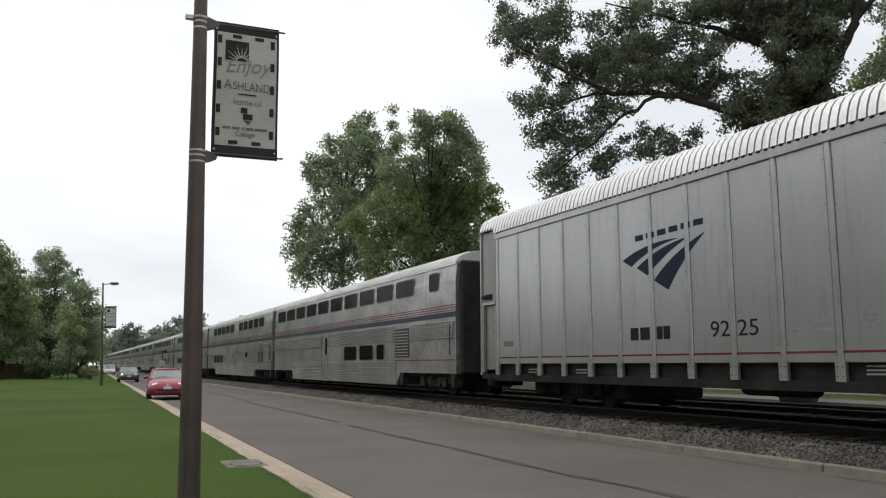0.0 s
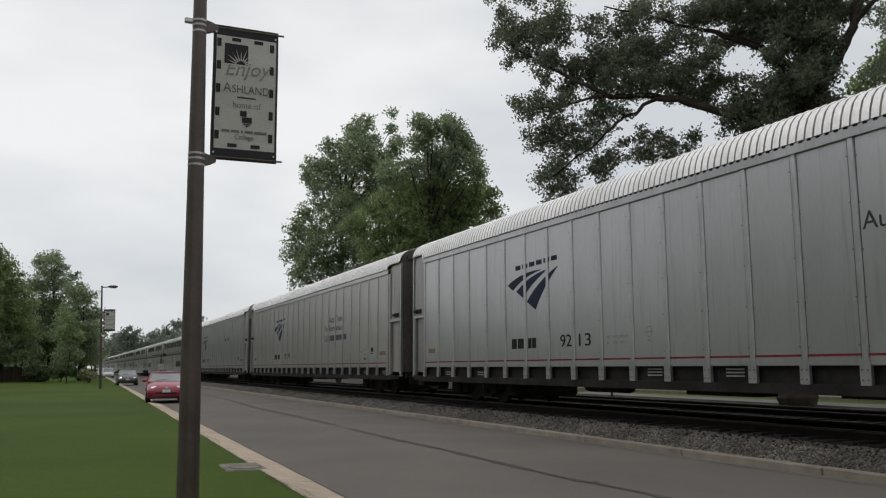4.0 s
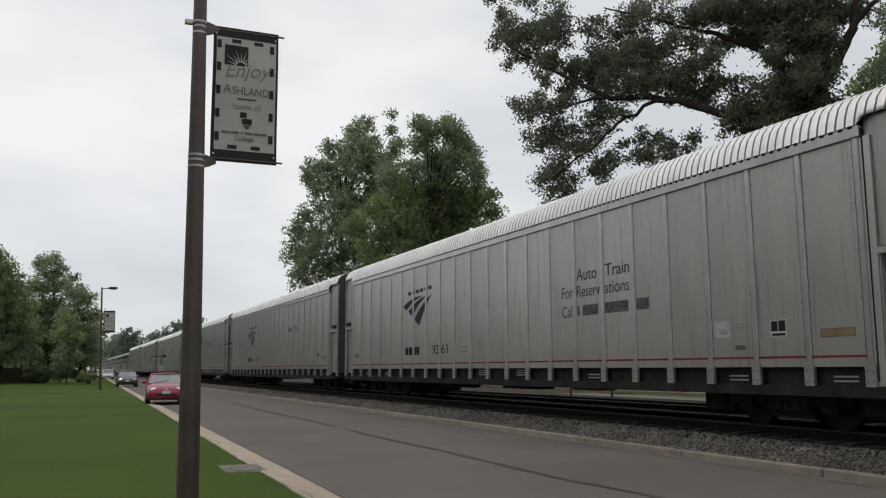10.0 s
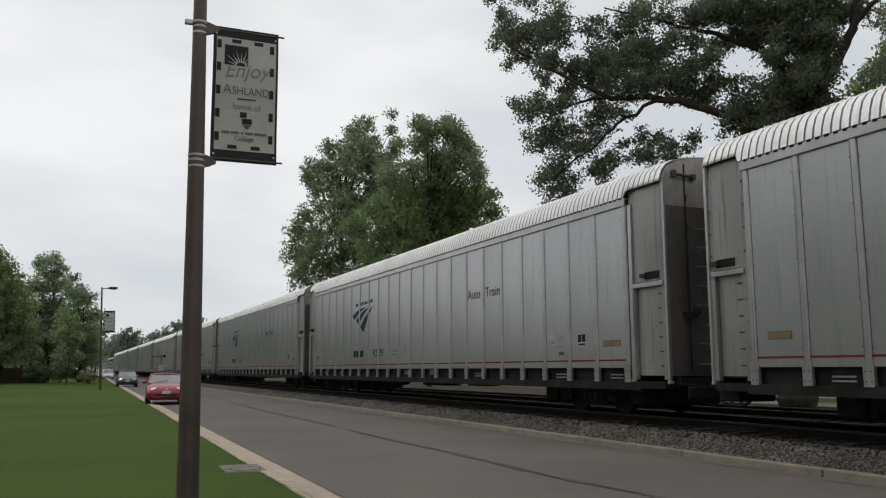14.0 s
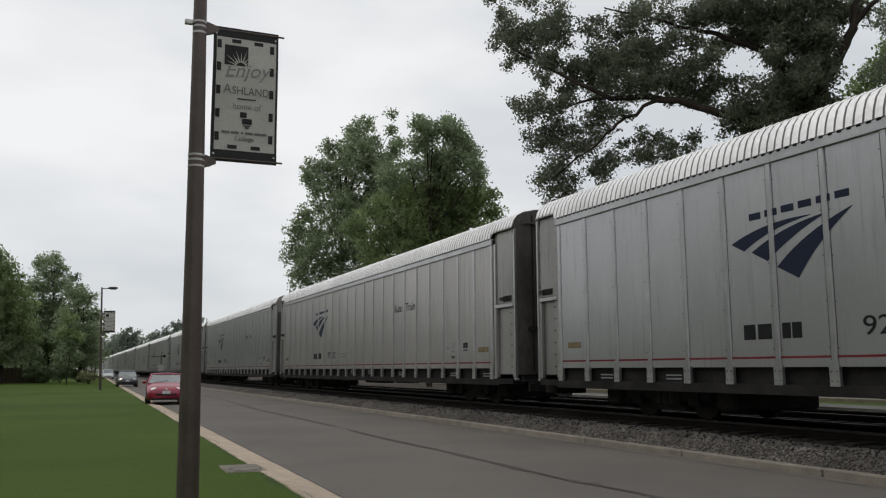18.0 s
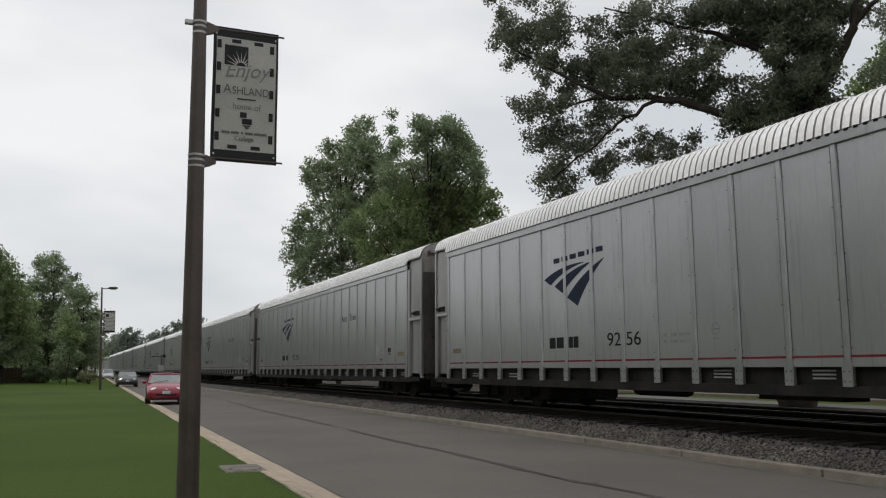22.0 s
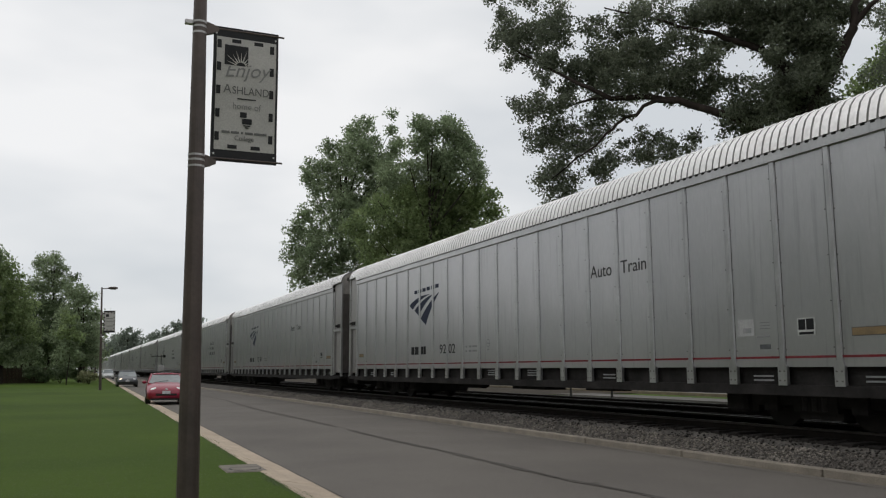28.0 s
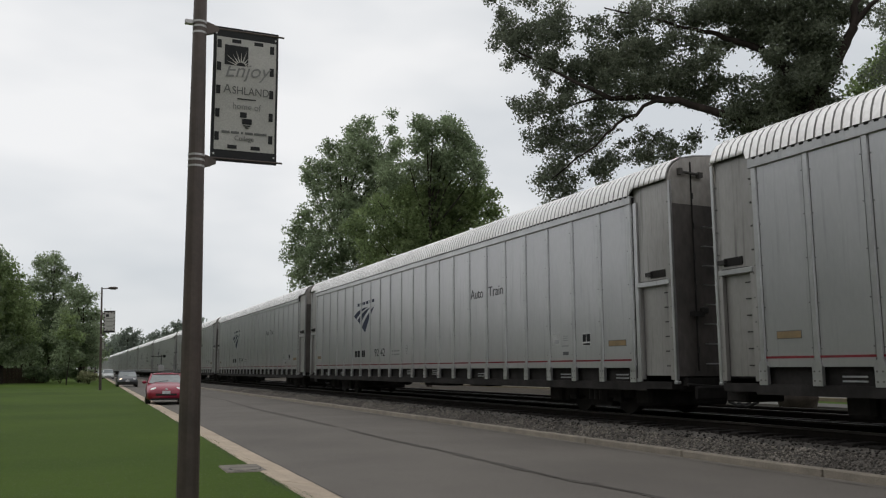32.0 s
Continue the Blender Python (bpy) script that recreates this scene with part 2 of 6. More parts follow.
CAR_GREY = material("grey_car_paint", (0.065, 0.068, 0.074), (0.052, 0.055, 0.06), 0.35, metal=0.4, coat=0.5, scale=1, fine=0.02)
CAR_WHITE = material("white_car_paint", (0.70, 0.70, 0.70), (0.64, 0.64, 0.64), 0.35, coat=0.5, scale=1, fine=0.02)
CAR_GLASS = material("car_glass", (0.26, 0.285, 0.285), (0.18, 0.2, 0.2), 0.12, scale=1, spec=0.8)
# Faint glow stands in for daylight glinting on unlit headlamp lenses.
LAMP_LENS = glow("lit_headlamp", (0.7, 0.7, 0.69), 0.15)
WARM_LENS = glow("lit_warm_headlamp", (1.0, 0.78, 0.6), 1.6)
TAIL_LENS = glow("lit_tail_lamp", (0.9, 0.08, 0.05), 1.2)
PLATE = material("pale_plate", (0.6, 0.6, 0.62), (0.5, 0.5, 0.52), 0.5, scale=6)
FENCE = material("brown_fence_board", (0.075, 0.045, 0.035), (0.05, 0.032, 0.027), 0.9, scale=3, vary=0.25)
YELLOW_KERB = material("yellow_kerb_paint", (0.17, 0.14, 0.085), (0.12, 0.10, 0.07), 0.8, scale=2)
PAVING = material("pale_platform_concrete", (0.135, 0.125, 0.113), (0.095, 0.088, 0.08), 0.9, scale=0.6, grain=30, vary=0.05)
# Brown earth with the shade under the trees put into its dark colour.
SHADED_EARTH = material("leaf_littered_earth", (0.055, 0.042, 0.03), (0.03, 0.026, 0.018), 0.95, scale=0.5, grain=8, bump=0.02, fine=0.4, spec=0.2)


# ---- builders ----
def part(name, bm, mat, parent=None, label="", smooth=False):
    me = bpy.data.meshes.new(name)
    bm.to_mesh(me)
    bm.free()
    me.materials.append(mat)
    if smooth:
        me.shade_smooth()
    ob = new(name, me)
    ob.parent = parent
    return tagged(ob, label)


def again(ob, x=0.0, y=0.0, z=0.0, rz=0.0, parent=None):
    """One more piece on the same mesh."""
    o = new(ob.name.split(".")[0], ob.data)
    o.parent = parent or ob.parent
    o.matrix_basis = pose(x, y, z, 0, 0, rz)
    return o


def thing(name, label, category, group="", m=None):
    ob = new(name)
    ob.empty_display_size = 0.3
    if m is not None:
        ob.matrix_basis = m
    return tagged(ob, label, category, group)


def box(bm, x0, x1, y0, y1, z0, z1, bevel=0.0):
    made = bmesh.ops.create_cube(bm, size=1.0, matrix=Matrix.LocRotScale(
        ((x0 + x1) / 2, (y0 + y1) / 2, (z0 + z1) / 2), None, (abs(x1 - x0), abs(y1 - y0), abs(z1 - z0))))
    if bevel:
        edges = {e for v in made["verts"] for e in v.link_edges}
        bmesh.ops.bevel(bm, geom=list(edges), offset=bevel, segments=1, affect="EDGES")
    return bm


def B(*a, bevel=0.0):
    return box(bmesh.new(), *a, bevel=bevel)


def rod(bm, a, b, r0, r1=None, n=8, caps=True):
    a, b = Vector(a), Vector(b)
    d = b - a
    bmesh.ops.create_cone(bm, cap_ends=caps, segments=n, radius1=r0, radius2=r0 if r1 is None else r1, depth=d.length,
                          matrix=Matrix.Translation((a + b) / 2) @ d.to_track_quat("Z", "Y").to_matrix().to_4x4())
    return bm


def R(*a, **k):
    return rod(bmesh.new(), *a, **k)


def loft(bm, rings, closed=True, caps=True):
    """Quads between rings of points."""
    rows = [[bm.verts.new(q) for q in ring] for ring in rings]
    n = len(rows[0])
    for r, s in zip(rows, rows[1:]):
        for i in range(n if closed else n - 1):
            j = (i + 1) % n
            bm.faces.new((r[i], r[j], s[j], s[i]))
    if caps and closed:
        bm.faces.new(rows[0][::-1])
        bm.faces.new(rows[-1])
    bmesh.ops.recalc_face_normals(bm, faces=bm.faces[:])
    return bm


def tube(bm, pts, r0, r1, n=8):
    """A tapered limb through points."""
    pts = [Vector(q) for q in pts]
    rings = []
    for i, q in enumerate(pts):
        d = (pts[min(i + 1, len(pts) - 1)] - pts[max(i - 1, 0)]).normalized()
        f = d.to_track_quat("Z", "Y").to_matrix()
        r = r0 + (r1 - r0) * i / (len(pts) - 1)
        rings.append([q + f @ Vector((r * math.cos(2 * math.pi * k / n), r * math.sin(2 * math.pi * k / n), 0)) for k in range(n)])
    return loft(bm, rings)


def bulk(name, verts, faces, mat, parent=None, smooth=False):
    """A mesh of many faces of one size, from arrays."""
    verts, faces = np.asarray(verts, dtype=np.float32), np.asarray(faces, dtype=np.int32)
    me = bpy.data.meshes.new(name)
    me.vertices.add(len(verts))
    me.vertices.foreach_set("co", verts.ravel())
    k = faces.shape[1]
    me.loops.add(faces.size)
    me.loops.foreach_set("vertex_index", faces.ravel())
    me.polygons.add(len(faces))
    me.polygons.foreach_set("loop_start", np.arange(len(faces), dtype=np.int32) * k)
    me.update(calc_edges=True)
    me.validate()
    me.materials.append(mat)
    ob = new(name, me)
    ob.parent = parent
    return ob


def lettering(name, words, size, mat, parent, m, width=0.0, label="", thick=0.002):
    """Words in the built-in font as a flat mesh, set to a width."""
    cu = bpy.data.curves.new(name, "FONT")
    cu.body, cu.size, cu.extrude, cu.align_x = words, size, thick, "LEFT"
    tmp = bpy.data.objects.new(name, cu)
    me = bpy.data.meshes.new_from_object(tmp)
    bpy.data.objects.remove(tmp)
    bpy.data.curves.remove(cu)
    xs = [v.co.x for v in me.vertices]
    k = width / (max(xs) - min(xs)) if width else 1.0
    for v in me.vertices:
        v.co.x *= k
    me.name = name
    me.materials.clear()
    me.materials.append(mat)
    ob = new(name, me)
    ob.parent = parent
    ob.matrix_basis = m
    return tagged(ob, label)


# ---- ground, street, track ----
SLOPE = 0.022
TILT = -math.degrees(math.atan(SLOPE))


def kerb_x(y):
    """Where the street meets its concrete gutter."""
    return 2.9 + SLOPE * y


def strip(name, profile, ys, mat, skew=0.0, label=""):
    """A long sheet: a profile of (x, z), the same at each y."""
    bm = bmesh.new()
    loft(bm, [[(x + (kerb_x(y) - 2.9) * (skew if x < 8 else 0), y, z) for x, z in profile] for y in ys], closed=False)
    for f in bm.faces:
        if f.normal.z < 0:
            f.normal_flip()
    return tagged(part(name, bm, mat), label, kind="structure")


FAR_Y = (-700, -200, -60, -20, 0, 20, 40, 60, 90, 120, 160, 220, 300, 420, 600, 900, 2500)
strip("ground", [(-1800, 0.04), (-60, 0.04), (2.42, 0.04), (2.52, -0.05), (9.9, -0.06), (10.3, -0.06), (18.7, -0.04), (19.3, 0.02), (60, 0.05), (1800, 0.05)],
      FAR_Y, LAWN, 1.0, "mown green lawn that runs to the horizon")
strip("road", [(2.9, 0.0), (5.0, 0.035), (6.7, 0.05), (8.4, 0.035), (10.1, 0.0)], FAR_Y[1:-1], ASPHALT, 1.0, "worn grey asphalt street with tar seams")
strip("ballast_bed", [(10.12, 0.07), (10.28, 0.12), (10.9, 0.36), (13.65, 0.37), (14.1, 0.30), (14.6, 0.30), (15.0, 0.36), (17.7, 0.36), (18.5, 0.1), (19.0, 0.02)],
      FAR_Y, GRAVEL, 0.0, "grey crushed-stone ballast under two tracks")
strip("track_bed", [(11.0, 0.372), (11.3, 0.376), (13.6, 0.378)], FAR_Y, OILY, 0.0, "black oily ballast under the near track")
strip("second_track_bed", [(14.75, 0.335), (15.0, 0.366), (17.7, 0.366), (18.2, 0.2)], FAR_Y, RUSTY_BED, 0.0, "rust-brown ballast under the second track")
strip("bare_earth", [(18.95, 0.03), (24.0, 0.07), (44.0, 0.07)], (43, 60, 100, 160, 300), SHADED_EARTH, 0.0, "bare brown earth, darkened for shade under the trees")
strip("far_sidewalk", [(25.6, 0.06), (25.6, 0.14), (28.0, 0.14), (28.0, 0.06)], (-30, 0, 20, 42), PAVING, 0, "pale concrete path across the tracks")
strip("far_street", [(32.2, 0.065), (38.5, 0.065)], (-40, 0, 20, 58), PAVING, 0, "pale paved side street across the tracks")

# gutter and kerbs, piece by piece
gutter = tagged(new("gutter"), "pale tan concrete gutter along the lawn", kind="structure")
bm = bmesh.new()
loft(bm, [[(-0.49, y, -0.1), (-0.49, y, 0.045), (-0.44, y, 0.055), (-0.33, y, 0.045), (-0.2, y, 0.018), (0.0, y, 0.008), (0.0, y, -0.1)] for y in (0.008, 3.042)])
first = part("gutter_slab", bm, CONCRETE_LIGHT, gutter)
y0 = 11.55 - 3.05 * 20
first.matrix_basis = pose(kerb_x(y0), y0, 0, 0, 0, TILT)
for i in range(1, 80):
    y = y0 + 3.05 * i
    again(first, kerb_x(y) + random.uniform(-0.006, 0.006), y, random.uniform(-0.004, 0.004), TILT)
kerb = tagged(new("kerb"), "grey concrete kerb between street and ballast", kind="structure")
first = part("kerbstone", B(9.97, 10.13, 0.006, 3.04, -0.1, 0.125, bevel=0.018), CONCRETE, kerb)
for i in range(-18, 70):
    if i:
        again(first, random.uniform(-0.008, 0.008), 3.05 * i, random.uniform(-0.006, 0.006))

# tar seams and a small pothole in the street
def road_z(x, y):
    u = (x - kerb_x(y)) / (10.1 - kerb_x(y))
    return 0.05 * (1 - (2 * u - 1) ** 2)


def seam(pts, w, name="tar_seam", mat=None, up=0.004):
    bm = bmesh.new()
    rnd = random.Random(len(pts))
    rows = []
    for (xa, ya), (xb, yb) in zip(pts, pts[1:]):
        n = max(2, int(abs(yb - ya) / 0.35) + int(abs(xb - xa) / 0.35))
        for k in range(n):
            f = k / n
            x, y = xa + (xb - xa) * f + rnd.gauss(0, 0.006), ya + (yb - ya) * f
            ww = w * rnd.uniform(0.35, 1.3)
            rows.append([(x - ww / 2, y, road_z(x, y) + up), (x + ww / 2, y, road_z(x, y) + up)])
    loft(bm, rows, closed=False)
    for f in bm.faces:
        if f.normal.z < 0:
            f.normal_flip()
    return tagged(part(name, bm, mat or TAR), "dark tar-filled crack along the street", kind="structure")


FAR_SEAM = [(7.22, 75), (7.17, 42.82), (6.63, 33.13), (6.62, 26.04), (6.54, 21.57)]
NEAR_SEAM = [(6.49, 20.68), (6.4, 17.01), (6.43, 14.2), (6.35, 11.88), (6.31, 10.18), (6.37, 9.59), (6.43, 8.47), (6.58, 4.0)]
for pts in (FAR_SEAM, NEAR_SEAM):
    seam(pts, 0.16, "sealed_band", TAR_FAINT, 0.004)
    seam(pts, 0.055, up=0.007)
bm = bmesh.new()
loft(bm, [[(kerb_x(y) - 0.012 + 0.006 * (k % 3), y, 0.0125), (kerb_x(y) + 0.014 + 0.005 * (k % 2), y, 0.0125)] for k, y in enumerate(np.arange(4, 80, 0.7))], closed=False)
tagged(part("gutter_joint", bm, TAR), "thin dark joint between gutter and asphalt", kind="structure")
seam([(8.4, 21.5), (6.9, 22.6), (5.4, 22.9)], 0.03)
seam([(9.6, 40), (9.65, 20), (9.7, 3)], 0.03)
bm = bmesh.new()
bmesh.ops.create_circle(bm, cap_ends=True, segments=9, radius=0.06, matrix=Matrix.Translation((6.43, 9.62, 0.062)))
tagged(part("pothole", bm, TAR), "small dark hole in the asphalt", kind="structure")

# the storm drain at the lawn's edge
drain = thing("storm_drain", "grey concrete storm drain slab beside the gutter", "drain", m=pose(2.5, 13.35, 0.02, 0, 0, TILT))
part("slab", B(-0.28, 0.33, -0.45, 0.5, -0.1, 0.038, bevel=0.02), DRAIN_STONE, drain)
bm = bmesh.new()
bmesh.ops.create_cone(bm, cap_ends=True, segments=24, radius1=0.25, radius2=0.245, depth=0.02, matrix=Matrix.Translation((0.04, -0.1, 0.031)))
lid = part("cover", bm, SHADE_STEEL, drain, "dark iron cover")
bm = bmesh.new()
bmesh.ops.create_cone(bm, cap_ends=True, segments=24, radius1=0.225, radius2=0.22, depth=0.02, matrix=Matrix.Translation((0.04, -0.1, 0.0325)))
part("cover_plate", bm, DRAIN_STONE, lid, "grey worn plate")

# rails and ties of two tracks
RAIL_Z = 0.55
for cx, label in ((12.29, "steel rail under the moving train"), (16.3, "rusty steel rail of the second track")):
    for s in (-0.753, 0.753):
        r = tagged(new("rail"), label, kind="structure")
        x = cx + s
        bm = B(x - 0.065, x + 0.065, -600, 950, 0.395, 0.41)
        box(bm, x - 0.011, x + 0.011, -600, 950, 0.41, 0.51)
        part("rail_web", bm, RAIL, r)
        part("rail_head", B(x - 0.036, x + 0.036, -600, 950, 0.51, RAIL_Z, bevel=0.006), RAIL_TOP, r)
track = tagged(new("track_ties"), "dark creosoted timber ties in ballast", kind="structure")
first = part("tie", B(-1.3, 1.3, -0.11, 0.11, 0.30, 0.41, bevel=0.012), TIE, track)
first.matrix_basis = pose(12.29, 2.0, 0)
for i in range(1, 150):
    again(first, 12.29 + random.uniform(-0.07, 0.07), 2.0 + 0.5 * i, random.uniform(-0.015, 0.01), random.uniform(-1, 1))
for i in range(0, 120):
    again(first, 16.3 + random.uniform(-0.05, 0.05), 2.0 + 0.5 * i, random.uniform(-0.015, 0.01), random.uniform(-1, 1))


def many_boxes(name, centres, half, mat, parent=None):
    c = np.asarray(centres, dtype=np.float32)[:, None, :]
    k = np.array([(x, y, z) for x in (-1, 1) for y in (-1, 1) for z in (-1, 1)], dtype=np.float32) * np.array(half, dtype=np.float32)
    v = (c + k[None]).reshape(-1, 3)
    f = np.array([(0, 1, 3, 2), (4, 6, 7, 5), (0, 4, 5, 1), (2, 3, 7, 6), (0, 2, 6, 4), (1, 5, 7, 3)])
    return bulk(name, v, (f[None] + 8 * np.arange(len(c))[:, None, None]).reshape(-1, 4), mat, parent)


many_boxes("tie_run", [(12.29, 77 + 0.5 * i, 0.355) for i in range(600)] + [(16.3, 62 + 0.5 * i, 0.355) for i in range(400)], (1.3, 0.11, 0.055), TIE, track)["kind"] = "stuff"

# loose ballast stones, thickest on the shoulder beside the kerb
rng = np.random.default_rng(3)


def stones(n, x0, x1, y0, y1, zf, size):
    x, y = rng.uniform(x0, x1, n), y0 + (y1 - y0) * rng.uniform(0, 1, n) ** 1.6
    s = size * rng.uniform(0.55, 1.35, n)
    c = np.stack([x, y, zf(x) + s * 0.25], 1)
    octa = np.array([(1, 0, 0), (-1, 0, 0), (0, 1, 0), (0, -1, 0), (0, 0, 0.8), (0, 0, -0.8)], dtype=float)
    v = octa[None] * s[:, None, None] * rng.uniform(0.55, 1.2, (n, 6, 1))
    a = rng.uniform(0, 6.28, n)
    ca, sa = np.cos(a)[:, None], np.sin(a)[:, None]
    tip = rng.uniform(-0.6, 0.6, (n, 1))
    vx, vy, vz = v[..., 0], v[..., 1], v[..., 2] + v[..., 0] * tip
    v = np.stack([vx * ca - vy * sa, vx * sa + vy * ca, vz], 2) + c[:, None]
    f = np.array([(0, 2, 4), (2, 1, 4), (1, 3, 4), (3, 0, 4), (2, 0, 5), (1, 2, 5), (3, 1, 5), (0, 3, 5)])
    return v.reshape(-1, 3), (f[None] + 6 * np.arange(n)[:, None, None]).reshape(-1, 3)


def shoulder(x):
    return np.interp(x, (10.12, 10.28, 10.9, 13.65), (0.07, 0.12, 0.36, 0.37))


v1, f1 = stones(19000, 10.12, 10.72, 4, 60, shoulder, 0.029)
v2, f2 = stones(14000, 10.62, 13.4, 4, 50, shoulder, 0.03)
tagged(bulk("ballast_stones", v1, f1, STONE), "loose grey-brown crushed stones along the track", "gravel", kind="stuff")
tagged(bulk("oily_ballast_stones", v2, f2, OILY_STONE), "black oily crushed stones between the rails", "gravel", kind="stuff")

# grass blades
n = 52000
gy = 8.2 + 70 * rng.uniform(0, 1, n) ** 2.6
lo, hi = -0.09 * gy - 1.0, 2.9 + SLOPE * gy - 0.46
gx = lo + (hi - lo) * rng.uniform(0, 1, n)
edge = rng.uniform(0, 1, n) < 0.28
gx = np.where(edge, hi - np.abs(rng.normal(0, 0.07, n)) + 0.05 + 0.05 * np.sin(gy * 2.3) * np.sin(gy * 0.9 + 1), gx)
keep = ~((np.abs(gx - 2.48) < 0.36) & (np.abs(gy - 13.3) < 0.58)) & (np.hypot(gx - 1.30, gy - 10.12) > 0.12)
gx, gy = gx[keep], gy[keep]
n = len(gx)
edge = edge[keep]
h, a = rng.uniform(0.006, 0.016, n) * np.where(edge, 1.3, 1.0), rng.uniform(-1.0, 1.0, n)
w = rng.uniform(0.003, 0.006, n) * (1 + gy / 20)
base = np.stack([gx, gy, np.full(n, 0.038)], 1)
side = np.stack([np.cos(a) * w, np.sin(a) * w, np.zeros(n)], 1)
lean = rng.uniform(0.02, 0.04, n)  # mown blades lie over along the street, flat side up
top = base + np.stack([-np.sin(a) * lean, np.cos(a) * lean, h], 1)
bulkv = np.stack([base - side, base + side, top], 1).reshape(-1, 3)
blades = bulk("grass_blades", bulkv, np.arange(3 * n).reshape(-1, 3), BLADE)
tagged(blades, "short green mown grass blades", "grass", kind="stuff")


# ---- the train ----
SIDE = Matrix(((0, 0, -1, 0), (-1, 0, 0, 0), (0, 1, 0, 0), (0, 0, 0, 1)))


def on_side(x, y, z):
    return Matrix.Translation((x, y, z)) @ SIDE


def truck(parent, y, wheel_r=0.42, frame_mat=None):
    """A two-axle bogie, under its car."""
    tr = new("truck")
    tr.parent = parent
    tr.matrix_basis = pose(0, y, 0)
    for s in (-1, 1):
        bm = B(s * 1.0 - 0.07, s * 1.0 + 0.07, -1.32, 1.32, 0.36, 0.66, bevel=0.03)
        box(bm, s * 1.0 - 0.09, s * 1.0 + 0.09, -0.45, 0.45, 0.28, 0.56)
        for q in (-0.9, 0.9):
            box(bm, s * 1.06 - 0.08, s * 1.06 + 0.08, q - 0.15, q + 0.15, 0.28, 0.6)
        part("side_frame", bm, frame_mat or UNDER, tr)
        for q in (-0.2, 0.0, 0.2):
            part("spring", R((s * 1.06, q, 0.3), (s * 1.06, q, 0.52), 0.07, n=8), SHADE_STEEL, tr)
    part("bolster", B(-1.1, 1.1, -0.22, 0.22, 0.5, 0.7), UNDER, tr)
    bm = B(-0.98, 0.98, -1.5, -1.36, 0.24, 0.6)
    box(bm, -0.98, 0.98, 1.36, 1.5, 0.24, 0.6)
    box(bm, -0.95, 0.95, -0.44, 0.44, 0.16, 0.5)
    part("brake_rigging", bm, UNDER, tr)
    for q in (-0.9, 0.9):
        for s in (-1, 1):
            bm = R((s * 0.70, q, wheel_r + 0.002), (s * 0.83, q, wheel_r + 0.002), wheel_r, n=20)
            rod(bm, (s * 0.82, q, wheel_r), (s * 0.90, q, wheel_r), 0.13, n=10)
            part("wheel", bm, WHEEL, tr)
        part("axle", R((-0.9, q, wheel_r), (0.9, q, wheel_r), 0.08, n=8), UNDER, tr)
    return tr


L_CAR, W2 = 27.3, 1.525
RIDGE = 0.1757
RIB0, PITCH_RIB, N_RIB = -1.09, 1.131, 23
Z_SILL, Z_PANEL, Z_RAIL, Z_EAVE = 0.72, 1.02, 4.47, 4.63
Y_LAST = RIB0 - PITCH_RIB * (N_RIB - 1)
ROOF_PROFILE = [(-1.56, 4.645), (-1.54, 4.76), (-1.52, 4.84), (-1.46, 5.0), (-1.35, 5.13), (-1.15, 5.235), (-0.8, 5.31), (-0.4, 5.35), (0.0, 5.36)]
ROOF_PROFILE += [(-x, z) for x, z in ROOF_PROFILE[-2::-1]]


